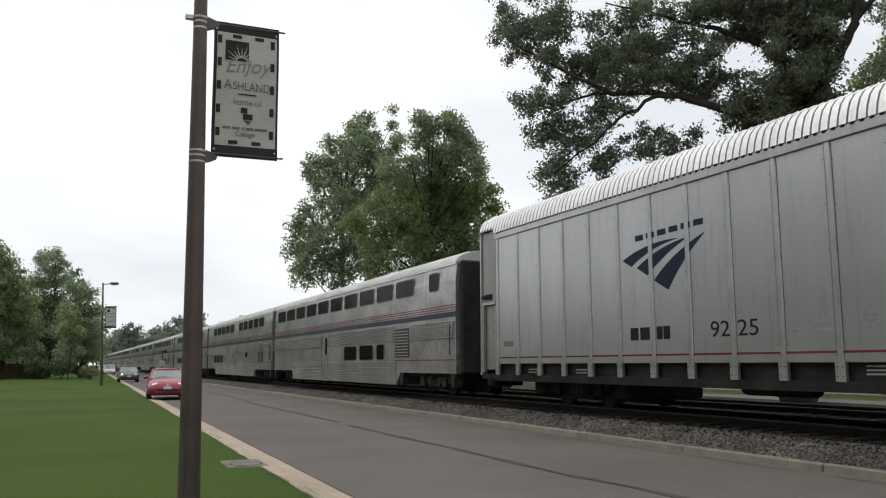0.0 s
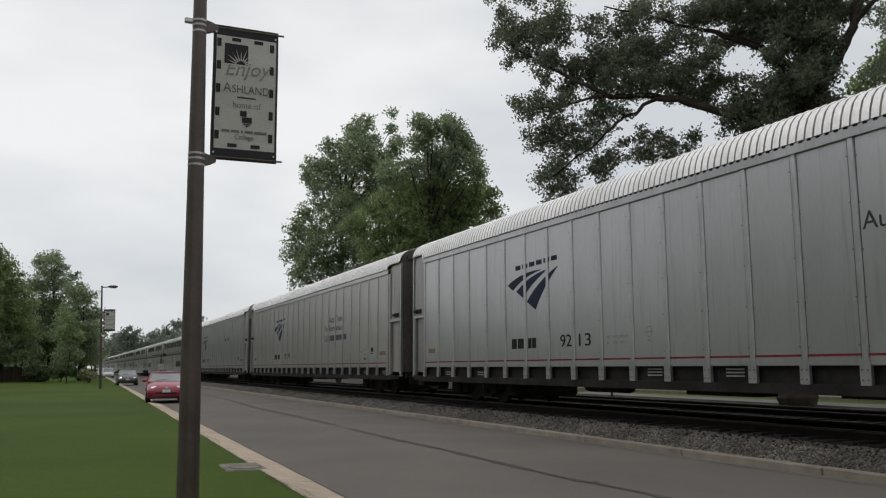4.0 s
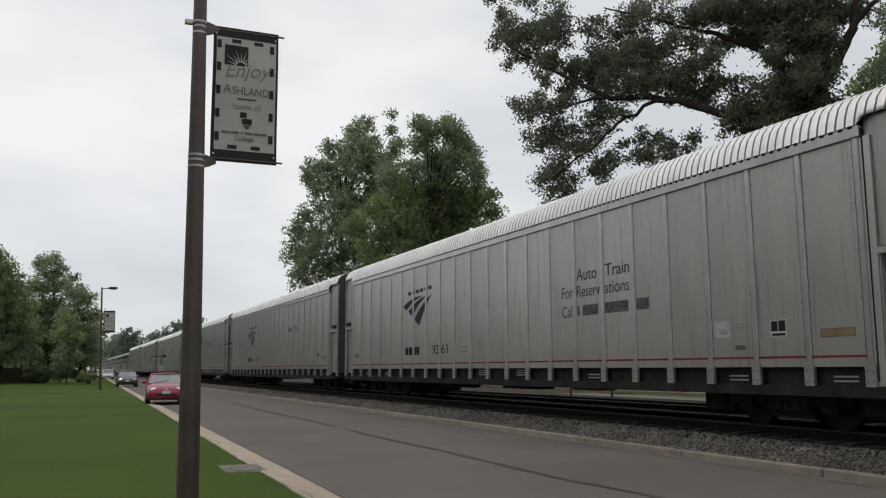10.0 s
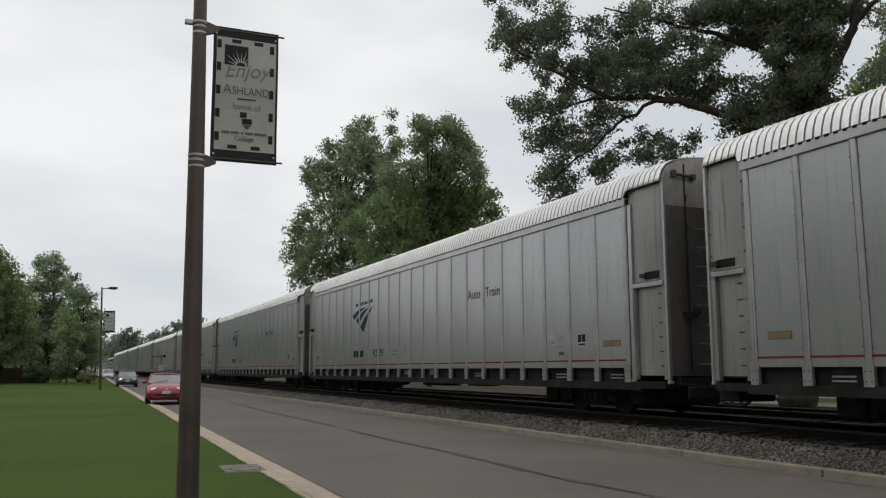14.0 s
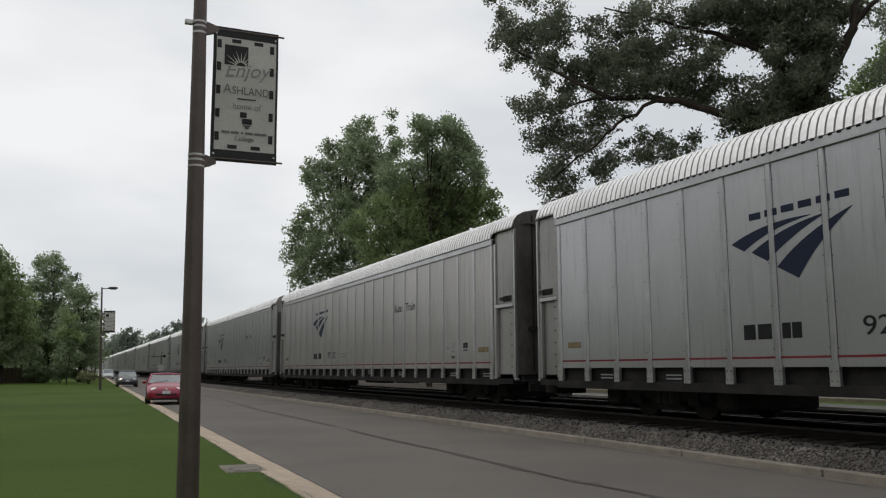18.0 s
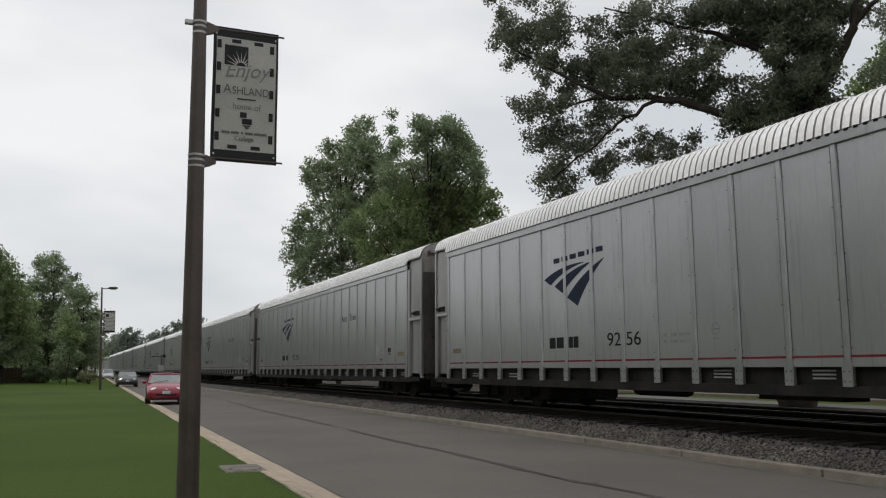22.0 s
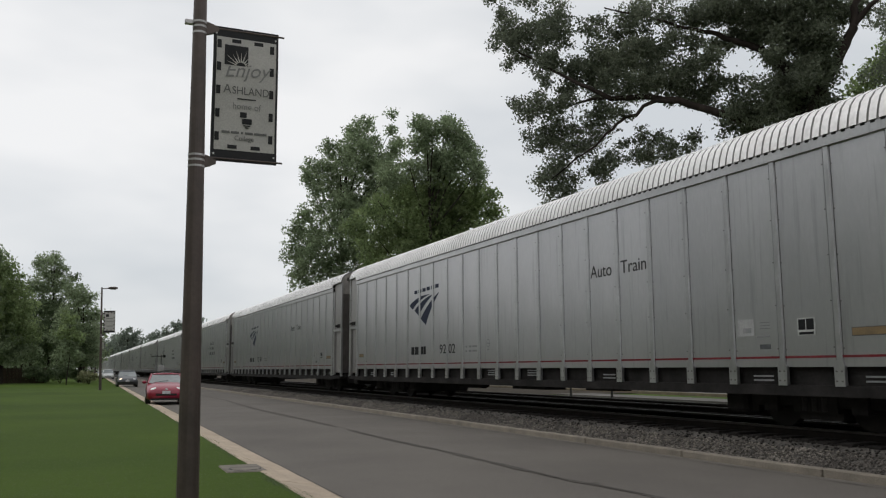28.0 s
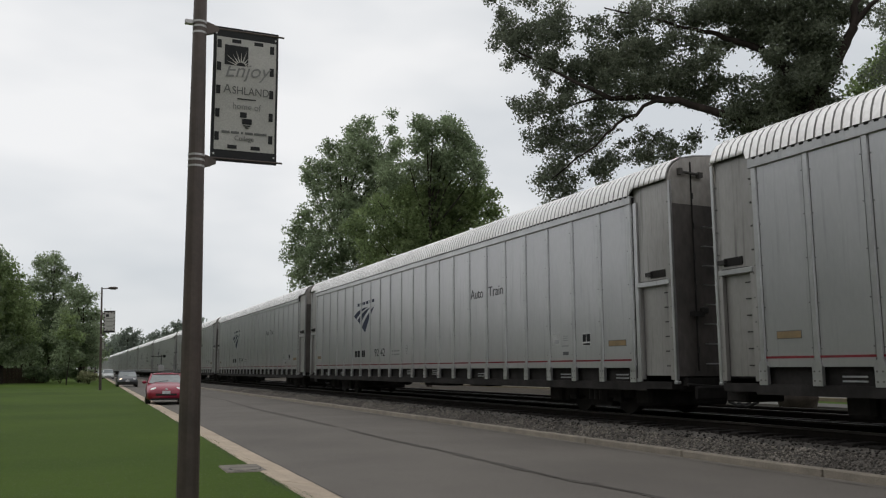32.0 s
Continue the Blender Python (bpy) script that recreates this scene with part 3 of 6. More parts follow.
def autorack():
    car = thing("autorack_car", "silver ribbed autorack rail car rolling on the near track", "rail car", "autorack cars of the train")
    # near side: panels between posts
    gap = PITCH_RIB - 0.012
    half = PITCH_RIB / 2 - 0.077
    bm = B(-W2, -W2 + 0.04, -half, half, Z_PANEL, Z_RAIL)
    first = part("side_panel", bm, PANEL, car)
    first.matrix_basis = pose(0, RIB0 - PITCH_RIB / 2, 0)
    for i in range(1, N_RIB - 1):
        again(first, 0, RIB0 - PITCH_RIB * (i + 0.5), 0)
    part("closing_strip", B(-W2, -W2 + 0.04, RIB0 - PITCH_RIB * (N_RIB - 1) - 0.24, RIB0 - PITCH_RIB * (N_RIB - 1) - 0.06, Z_SILL, Z_RAIL), PANEL, car)
    # posts, with their foot plates and bolts
    bm = bmesh.new()
    loft(bm, [[(-W2 + 0.006, 0.059, z), (-W2 - 0.024, 0.046, z), (-W2 - 0.024, -0.046, z), (-W2 + 0.006, -0.059, z)] for z in (Z_SILL + 0.3, Z_RAIL)])
    loft(bm, [[(-W2 - 0.034, -w, z), (-W2 - 0.034, w, z), (-W2 + 0.03, w, z), (-W2 + 0.03, -w, z)]
              for w, z in ((0.095, Z_SILL), (0.095, Z_PANEL + 0.02), (0.06, Z_PANEL + 0.10))])
    post = part("post", bm, POST, car)
    post.matrix_basis = pose(0, RIB0, 0)
    bm = bmesh.new()
    for k in range(5):
        for s in (-0.09, 0.09):
            z = 1.3 + 0.72 * k + (0.02 if s > 0 else 0.0)
            box(bm, -W2 - 0.009, -W2, s - 0.010, s + 0.010, z - 0.010, z + 0.010)
    for z in (0.80, 0.95):
        for s in (-0.05, 0.05):
            box(bm, -W2 - 0.044, -W2 - 0.03, s - 0.013, s + 0.013, z - 0.013, z + 0.013)
    bolts = tagged(part("bolts", bm, BOLT, post, "small dark bolts"), kind="stuff")
    for i in range(1, N_RIB):
        p2 = again(post, 0, RIB0 - PITCH_RIB * i, 0)
        tagged(again(bolts, 0, 0, 0, parent=p2), kind="stuff")
    part("backing_sheet", B(-W2 + 0.018, -W2 + 0.03, Y_LAST - 0.05, RIB0 + 0.05, Z_PANEL + 0.03, Z_RAIL), BOLT, car, "dull grey sheet behind the panel joints")
    # sill, its black also carrying the gap's shadow, top rail, red line
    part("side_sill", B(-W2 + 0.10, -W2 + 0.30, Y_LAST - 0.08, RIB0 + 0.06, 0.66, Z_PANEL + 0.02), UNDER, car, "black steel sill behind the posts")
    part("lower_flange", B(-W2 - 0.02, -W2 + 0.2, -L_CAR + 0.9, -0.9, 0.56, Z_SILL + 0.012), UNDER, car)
    part("top_rail", B(-W2 - 0.048, -W2 + 0.05, Y_LAST - 0.10, RIB0 + 0.10, Z_RAIL, Z_EAVE + 0.012, bevel=0.008), POST, car)
    line = part("red_line", B(-W2 - 0.004, -W2 + 0.01, -gap / 2, gap / 2, 1.16, 1.197), RED_LINE, car, "thin dark red line")
    line.matrix_basis = pose(0, RIB0 - PITCH_RIB / 2, 0)
    for i in range(1, N_RIB - 1):
        again(line, 0, RIB0 - PITCH_RIB * (i + 0.5), 0)
    # corrugated roof: bright crests over narrow valleys with shade in their colour, cut shorter over the end bays
    prof = np.array(ROOF_PROFILE)
    m = len(prof)
    cen = np.array((0.0, 4.3))
    nrm = (prof - cen) / np.linalg.norm(prof - cen, axis=1)[:, None]
    n_ridge = 155
    tops = np.arange(n_ridge) * RIDGE + 0.04

    def sheet(ys, rise, skip):
        """Rows across the roof at each y, raised by rise; skip: rows after which no face follows."""
        grid = prof[None] + nrm[None] * rise[:, None, None]
        short = (ys < -RIB0 - 0.14) | (ys > -Y_LAST + 0.10)
        grid[short, 0], grid[short, -1] = grid[short, 1], grid[short, -2]
        vs = np.stack([grid[..., 0], np.broadcast_to(-ys[:, None], grid[..., 0].shape), grid[..., 1]], 2).reshape(-1, 3)
        rows = [i for i in range(len(ys) - 1) if not skip or (i + 1) % skip]
        return vs, [(i * m + j, i * m + j + 1, (i + 1) * m + j + 1, (i + 1) * m + j) for i in rows for j in range(m - 1)]
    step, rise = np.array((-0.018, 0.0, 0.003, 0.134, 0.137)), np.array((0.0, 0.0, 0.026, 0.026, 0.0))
    roof = bulk("roof", *sheet((tops[:, None] + step[None]).ravel(), np.tile(rise, n_ridge), 0), ROOF_SHADE, car)
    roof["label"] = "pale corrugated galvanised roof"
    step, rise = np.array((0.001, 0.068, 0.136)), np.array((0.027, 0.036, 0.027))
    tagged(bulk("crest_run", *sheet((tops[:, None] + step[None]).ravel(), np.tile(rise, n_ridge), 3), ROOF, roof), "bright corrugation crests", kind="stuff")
    # black boxes stand in for the scalloped shadow along the eave
    bm = bmesh.new()
    for i in range(n_ridge):
        y = -tops[i]
        if Y_LAST - 0.05 < y < RIB0 + 0.1:
            box(bm, -1.580, -1.53, y - 0.100, y - 0.024, 4.612, 4.640)
    tagged(part("eave_slot_run", bm, UNDER, car, "row of dark boxes painting the shadow under the roof edge"), kind="stuff")
    # far side wall and floor
    bm = B(W2 - 0.05, W2, -L_CAR + 0.1, -0.1, 0.7, Z_EAVE)
    part("far_wall", bm, PANEL, car)
    for i in range(N_RIB):
        again(post, 0, RIB0 - PITCH_RIB * i, 0, 180)
    bm = B(-W2 + 0.12, W2 - 0.06, -L_CAR + 0.15, -0.15, 0.86, 1.0)
    box(bm, -0.35, 0.35, -L_CAR - 0.1, 0.1, 0.52, 0.88)
    box(bm, -1.0, -0.4, -15.2, -13.4, 0.46, 0.86)
    rod(bm, (-0.75, -11.2, 0.62), (-0.75, -9.6, 0.62), 0.2, n=10)
    box(bm, -1.1, -0.6, -18.3, -17.2, 0.5, 0.86)
    rod(bm, (-0.85, -21, 0.66), (-0.85, -7, 0.66), 0.03, n=6)
    part("underframe", bm, UNDER, car)
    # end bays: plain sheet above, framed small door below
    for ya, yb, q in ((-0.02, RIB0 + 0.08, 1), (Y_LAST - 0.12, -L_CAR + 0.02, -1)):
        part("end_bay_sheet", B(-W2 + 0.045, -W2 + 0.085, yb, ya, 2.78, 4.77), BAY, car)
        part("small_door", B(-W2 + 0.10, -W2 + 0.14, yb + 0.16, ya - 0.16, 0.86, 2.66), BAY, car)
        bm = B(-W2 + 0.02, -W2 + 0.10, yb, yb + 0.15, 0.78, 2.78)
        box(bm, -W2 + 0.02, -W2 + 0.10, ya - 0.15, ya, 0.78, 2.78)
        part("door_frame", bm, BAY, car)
        part("door_head", B(-W2 - 0.005, -W2 + 0.12, yb + 0.08, ya - 0.08, 2.66, 2.76, bevel=0.01), POST, car)
        outer = ya if q > 0 else yb
        part("corner_post", B(-W2 + 0.0, -W2 + 0.06, outer - 0.035, outer + 0.035, 0.72, 4.74, bevel=0.01), POST, car)
        yc = (ya + yb) / 2 + 0.1 * q
        slot = part("latch_slot", B(-W2 + 0.028, -W2 + 0.06, yc - 0.26, yc + 0.2, 2.82, 2.97), UNDER, car, "dark latch slot")
        part("latch", B(-W2 - 0.03, -W2 + 0.05, yc + 0.12, yc + 0.3, 2.86, 2.94), SHADE_STEEL, slot)
        bm = bmesh.new()
        for k in range(6):
            rod(bm, (-W2 + 0.075, yb + 0.17, 1.05 + 0.29 * k), (-W2 + 0.075, yb + 0.33, 1.05 + 0.29 * k), 0.012, n=5)
        tagged(part("grab_rung_set", bm, SHADE_STEEL, car), kind="stuff")
        bm = bmesh.new()
        for k in range(9):
            for yy in (yb + 0.07, ya - 0.07):
                z = 0.95 + 0.42 * k
                box(bm, -W2 + 0.012, -W2 + 0.05, yy - 0.012, yy + 0.012, z - 0.012, z + 0.012)
        tagged(part("bolts", bm, BOLT, car), kind="stuff")
        part("end_step", B(-W2 - 0.02, -W2 + 0.35, yb + 0.1, ya - 0.1, 0.60, 0.74), UNDER, car)
        part("step_bracket", B(-W2 - 0.015, -W2 + 0.1, outer - 0.06, outer + 0.04, 0.70, 0.76, bevel=0.015), FADED, car, "grey foot of the corner post")
    # black strip paints the shadow line where the end bay steps back
    part("dark_seam", B(-W2 - 0.005, -W2 + 0.1, Y_LAST - 0.125, Y_LAST - 0.10, 0.8, 4.60), UNDER, car, "black strip for the shadow beside the end bay")
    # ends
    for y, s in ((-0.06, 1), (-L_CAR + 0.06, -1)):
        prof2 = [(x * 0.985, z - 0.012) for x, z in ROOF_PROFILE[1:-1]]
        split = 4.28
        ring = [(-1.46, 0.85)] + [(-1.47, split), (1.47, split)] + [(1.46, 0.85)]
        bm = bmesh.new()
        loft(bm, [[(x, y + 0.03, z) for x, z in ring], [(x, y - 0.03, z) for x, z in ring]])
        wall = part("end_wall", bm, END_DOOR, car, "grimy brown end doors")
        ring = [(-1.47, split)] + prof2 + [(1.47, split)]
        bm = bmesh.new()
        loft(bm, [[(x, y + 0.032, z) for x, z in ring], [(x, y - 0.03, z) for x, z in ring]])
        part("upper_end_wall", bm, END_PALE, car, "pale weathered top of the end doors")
        bm = bmesh.new()
        for x in (-0.94, -0.27, 0.4, 1.05):
            box(bm, x - 0.014, x + 0.014, y + 0.028 * s, y + 0.044 * s, 0.95, 5.26 - abs(x) * 0.1)
        part("door_edge", bm, UNDER, wall, "black door seams")
        bm = bmesh.new()
        for x in (-0.94, -0.27):
            for k in range(6):
                rod(bm, (x, y + 0.055 * s, 1.3 + 0.62 * k), (x, y + 0.055 * s, 1.42 + 0.62 * k), 0.026, n=6)
        tagged(part("hinge_set", bm, SHADE_STEEL, wall), kind="stuff")
        bm = R((-1.26, y + 0.09 * s, 4.93), (-0.72, y + 0.09 * s, 4.90), 0.03, n=10)
        box(bm, -1.28, -1.21, y + 0.03 * s, y + 0.13 * s, 4.87, 5.0)
        box(bm, -0.80, -0.70, y + 0.03 * s, y + 0.13 * s, 4.84, 4.95)
        part("lock_bar", bm, LOCK_STEEL, wall)
        bm = B(-1.1, -0.8, y + 0.03 * s, y + 0.12 * s, 2.02, 2.12)
        box(bm, -0.86, -0.72, y + 0.03 * s, y + 0.16 * s, 2.08, 2.2, bevel=0.02)
        part("lower_latch", bm, SHADE_STEEL, wall)
        bm = bmesh.new()
        for k in range(8):
            z = 1.09 + 0.39 * k
            rod(bm, (-0.74, y + 0.12 * s, z), (-0.28, y + 0.12 * s, z), 0.014, n=5)
            rod(bm, (-0.74, y + 0.12 * s, z), (-0.74, y + 0.03 * s, z), 0.014, n=5)
        tagged(part("ladder_rung_set", bm, POST, wall, "pale ladder rungs"), kind="stuff")
        part("end_platform", B(-1.35, 1.35, y - 0.05, y + 0.2 * s, 0.66, 0.82), UNDER, car)
        bm = B(-0.12, 0.12, y, y + 0.52 * s, 0.56, 0.82)
        box(bm, -0.2, 0.2, y + 0.36 * s, y + 0.54 * s, 0.5, 0.86, bevel=0.04)
        rod(bm, (-0.35, y + 0.1 * s, 0.6), (-0.30, y + 0.5 * s, 0.45), 0.025, n=6)
        part("coupler", bm, UNDER, car)
        part("uncoupling_lever", R((-1.40, y + 0.22 * s, 0.70), (-0.2, y + 0.30 * s, 0.62), 0.018, n=6), SHADE_STEEL, car)
        bm = bmesh.new()
        tube(bm, [(-0.42, y + 0.1 * s, 0.60), (-0.45, y + 0.3 * s, 0.36), (-0.45, y + 0.55 * s, 0.28), (-0.42, y + 0.82 * s, 0.34)], 0.035, 0.03, 7)
        part("air_hose", bm, RUBBER, car, "black rubber air hose")
        part("end_sill", B(-1.25, -0.35, y - 0.30, y + 0.22 * s, 0.40, 0.66, bevel=0.03), UNDER, car, "black steel end sill")
    for y in (-4.35, -L_CAR + 3.4):
        tr = truck(car, y)
        for q in (-1.78, 1.78):
            part("brake_gear", B(-1.12, 1.0, q - 0.26, q + 0.26, 0.22, 0.64, bevel=0.06), UNDER, tr, "black brake gear beside the wheels")
    # emblem: three tapering sweeps that meet at one tip, and a row of bars over it
    def bow(p, c, q, f):
        return tuple((1 - f) ** 2 * a + 2 * f * (1 - f) * b + f * f * d for a, b, d in zip(p, c, q))
    for a0, c0, a1, c1, tip in (((-6.92, 3.19), (-7.72, 3.50), (-7.23, 3.03), (-7.83, 3.36), (-8.72, 3.45)),
                                ((-7.40, 2.99), (-8.12, 3.36), (-7.76, 2.80), (-8.30, 3.18), (-9.02, 3.43)),
                                ((-7.96, 2.68), (-8.55, 3.18), (-8.41, 2.45), (-8.78, 2.97), (-9.52, 3.46))):
        up = [(-W2 - 0.004, *bow(a0, c0, tip, k / 10)) for k in range(11)]
        dn = [(-W2 - 0.004, *bow(a1, c1, (tip[0], tip[1] - 0.012), k / 10)) for k in range(11)]
        bm = bmesh.new()
        loft(bm, [up, dn], closed=False)
        for fa in bm.faces:
            if fa.normal.x > 0:
                fa.normal_flip()
        part("emblem_sweep", bm, NAVY, car, "dark blue sweep of the emblem")
    bar = part("emblem_bar", B(-W2 - 0.004, -W2 + 0.004, -0.27, 0, 0, 0.12), NAVY, car, "dark blue bar")
    bar.matrix_basis = pose(0, -7.38, 3.55)
    for k in range(1, 6):
        again(bar, 0, -7.38 - 0.365 * k, 3.55 + 0.012 * k)
    for y, w in ((-7.12, 0.27), (-7.45, 0.31), (-7.99, 0.18), (-8.20, 0.20)):
        part("mark_bar", B(-W2 - 0.004, -W2 + 0.004, y - w, y, 1.485, 1.745), BLACK_PAINT, car, "black bar of a reporting mark")
    bm = bmesh.new()
    for z, ys2 in ((1.63, ((-11.48, 0.12), (-11.7, 0.18), (-11.95, 0.3))), (1.50, ((-11.48, 0.08), (-11.7, 0.18), (-11.95, 0.3)))):
        for y, w in ys2:
            box(bm, -W2 - 0.004, -W2 + 0.004, y - w, y, z, z + 0.055)
    tagged(part("faded_stencil", bm, FADED, car), kind="stuff")
    bm = bmesh.new()
    for k in range(10):
        a, b = radians(36 * k), radians(36 * (k + 1))
        p = [(-W2 - 0.003, -12.97 + r * 0.11 * math.cos(t), 1.72 + r * 0.12 * math.sin(t)) for r, t in ((0.82, a), (1.0, a), (1.0, b), (0.82, b))]
        bm.faces.new([bm.verts.new(q) for q in p])
    box(bm, -W2 - 0.004, -W2, -13.05, -12.89, 1.70, 1.73)
    box(bm, -W2 - 0.004, -W2, -13.03, -12.91, 1.53, 1.56)
    tagged(part("round_stencil", bm, FADED, car, "faint round grey stencil"), kind="stuff")
    bm = bmesh.new()
    for i, y in ((1, 0), (3, 0), (10, 0), (12, 0), (15, 0.1), (19, 0), (21, 0.1)):
        yc = RIB0 - PITCH_RIB * (i + 0.5)
        for z in (0.80, 0.87) if i % 2 else (0.84, 0.90, 0.96):
            box(bm, -W2 + 0.085, -W2 + 0.10, yc - 0.25, yc + 0.2, z - 0.014, z + 0.014)
    tagged(part("sill_stencils", bm, FADED, car, "pale stencilled bars on the sill"), kind="stuff")
    for y0, y1 in ((-1.42, -1.92), (-25.10, -25.72)):
        rim = part("data_plate", B(-W2 - 0.004, -W2, y1 - 0.012, y0 + 0.012, 1.478, 1.612), FADED_DARK, car, "dark rim of the data plate")
        part("plate_face", B(-W2 - 0.007, -W2 - 0.004, y1, y0, 1.49, 1.60), YELLOW_TAG, rim, "ochre data plate")
    sq = part("pictogram_plate", B(-W2 - 0.006, -W2, -24.41, -24.06, 1.52, 1.80), PALE_MARK, car, "white plate with a black pictogram")
    bm = B(-W2 - 0.009, -W2 - 0.006, -24.22, -24.08, 1.61, 1.78)
    box(bm, -W2 - 0.009, -W2 - 0.006, -24.39, -24.24, 1.61, 1.785)
    box(bm, -W2 - 0.009, -W2 - 0.006, -24.38, -24.09, 1.535, 1.575)
    part("pictogram", bm, BLACK_PAINT, sq)
    nt = part("pale_notice", B(-W2 - 0.004, -W2, -23.10, -22.72, 1.55, 1.84), PALE_PATCH, car, "faint pale square notice")
    bm = B(-W2 - 0.006, -W2 - 0.004, -23.04, -22.84, 1.60, 1.69)
    part("notice_print", bm, FADED, nt)
    bm = bmesh.new()
    for k in range(3):
        box(bm, -W2 - 0.005, -W2, -23.46, -23.24, 1.66 + 0.05 * k, 1.675 + 0.05 * k)
    box(bm, -W2 - 0.005, -W2, -23.46, -23.16, 1.52, 1.55)
    tagged(part("stencil_lines", bm, FADED, car), kind="stuff")
    part("dark_notice", B(-W2 - 0.005, -W2, -23.46, -23.22, 1.32, 1.40), FADED_DARK, car, "small dark stencilled panel")
    lettering("train_name", "Auto", 0.40, NAME_GREY, car, on_side(-W2 - 0.003, -18.16, 3.03), 0.82, "dark grey lettering")
    lettering("train_name", "Train", 0.40, NAME_GREY, car, on_side(-W2 - 0.003, -19.31, 3.03), 0.88, "dark grey lettering")
    return car


FLEET = ("9225", "9279", "9213", "9260", "9217", "9261", "9201", "9239", "9200", "9232", "9251", "9250", "9256", "9219", "9248", "9202", "9214", "9242", "9246")
WITH_NOTICE = (1, 5, 12, 13)
DUSTY = (1, 4, 5, 9)


def finish_rack(car, k):
    digits = FLEET[k]
    for words, y in ((digits[:2], -9.54), (digits[2:], -10.23)):
        lettering("fleet_number", words, 0.41, BLACK_PAINT, car, on_side(-W2 - 0.003, y, 1.49), 0.49, "black fleet number")
    if k in WITH_NOTICE:
        for words, y, w in (("For", -17.47, 0.5), ("Reserv", -18.13, 0.95), ("ations", -19.27, 0.9)):
            lettering("notice_line", words, 0.39, FADED_DARK, car, on_side(-W2 - 0.003, y, 2.65), w, "faded lettering")
        lettering("notice_line", "Call", 0.39, FADED_DARK, car, on_side(-W2 - 0.003, -17.49, 2.20), 0.5, "faded lettering")
        for y, w in ((-18.17, 0.08), (-18.39, 0.62), (-19.28, 0.85), (-20.42, 0.4)):
            part("notice_bar", B(-W2 - 0.004, -W2 + 0.004, y - w, y, 2.21, 2.45), FADED_DARK, car, "faded bar of a number")


racks = [autorack()]
for k in range(1, len(FLEET)):
    racks.append(copy_thing(racks[0], pose(0, 0, 0)))
for k, car in enumerate(racks):
    finish_rack(car, k)
    if k in DUSTY:
        for o in car.children:
            if o.data and o.data.materials and o.data.materials[0] == PANEL:
                o.material_slots[0].link = "OBJECT"
                o.material_slots[0].material = PANEL_WARM
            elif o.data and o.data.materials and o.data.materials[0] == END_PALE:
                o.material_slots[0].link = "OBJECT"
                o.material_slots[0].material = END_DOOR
    tagged(car, ("dusty silver ribbed autorack rail car on the near track" if k in DUSTY and k not in WITH_NOTICE else "silver ribbed autorack rail car with a reservations notice" if k in WITH_NOTICE else "silver ribbed autorack rail car rolling on the near track"))

# passenger cars: double-deck, ribbed stainless steel
L_PAX = 25.55


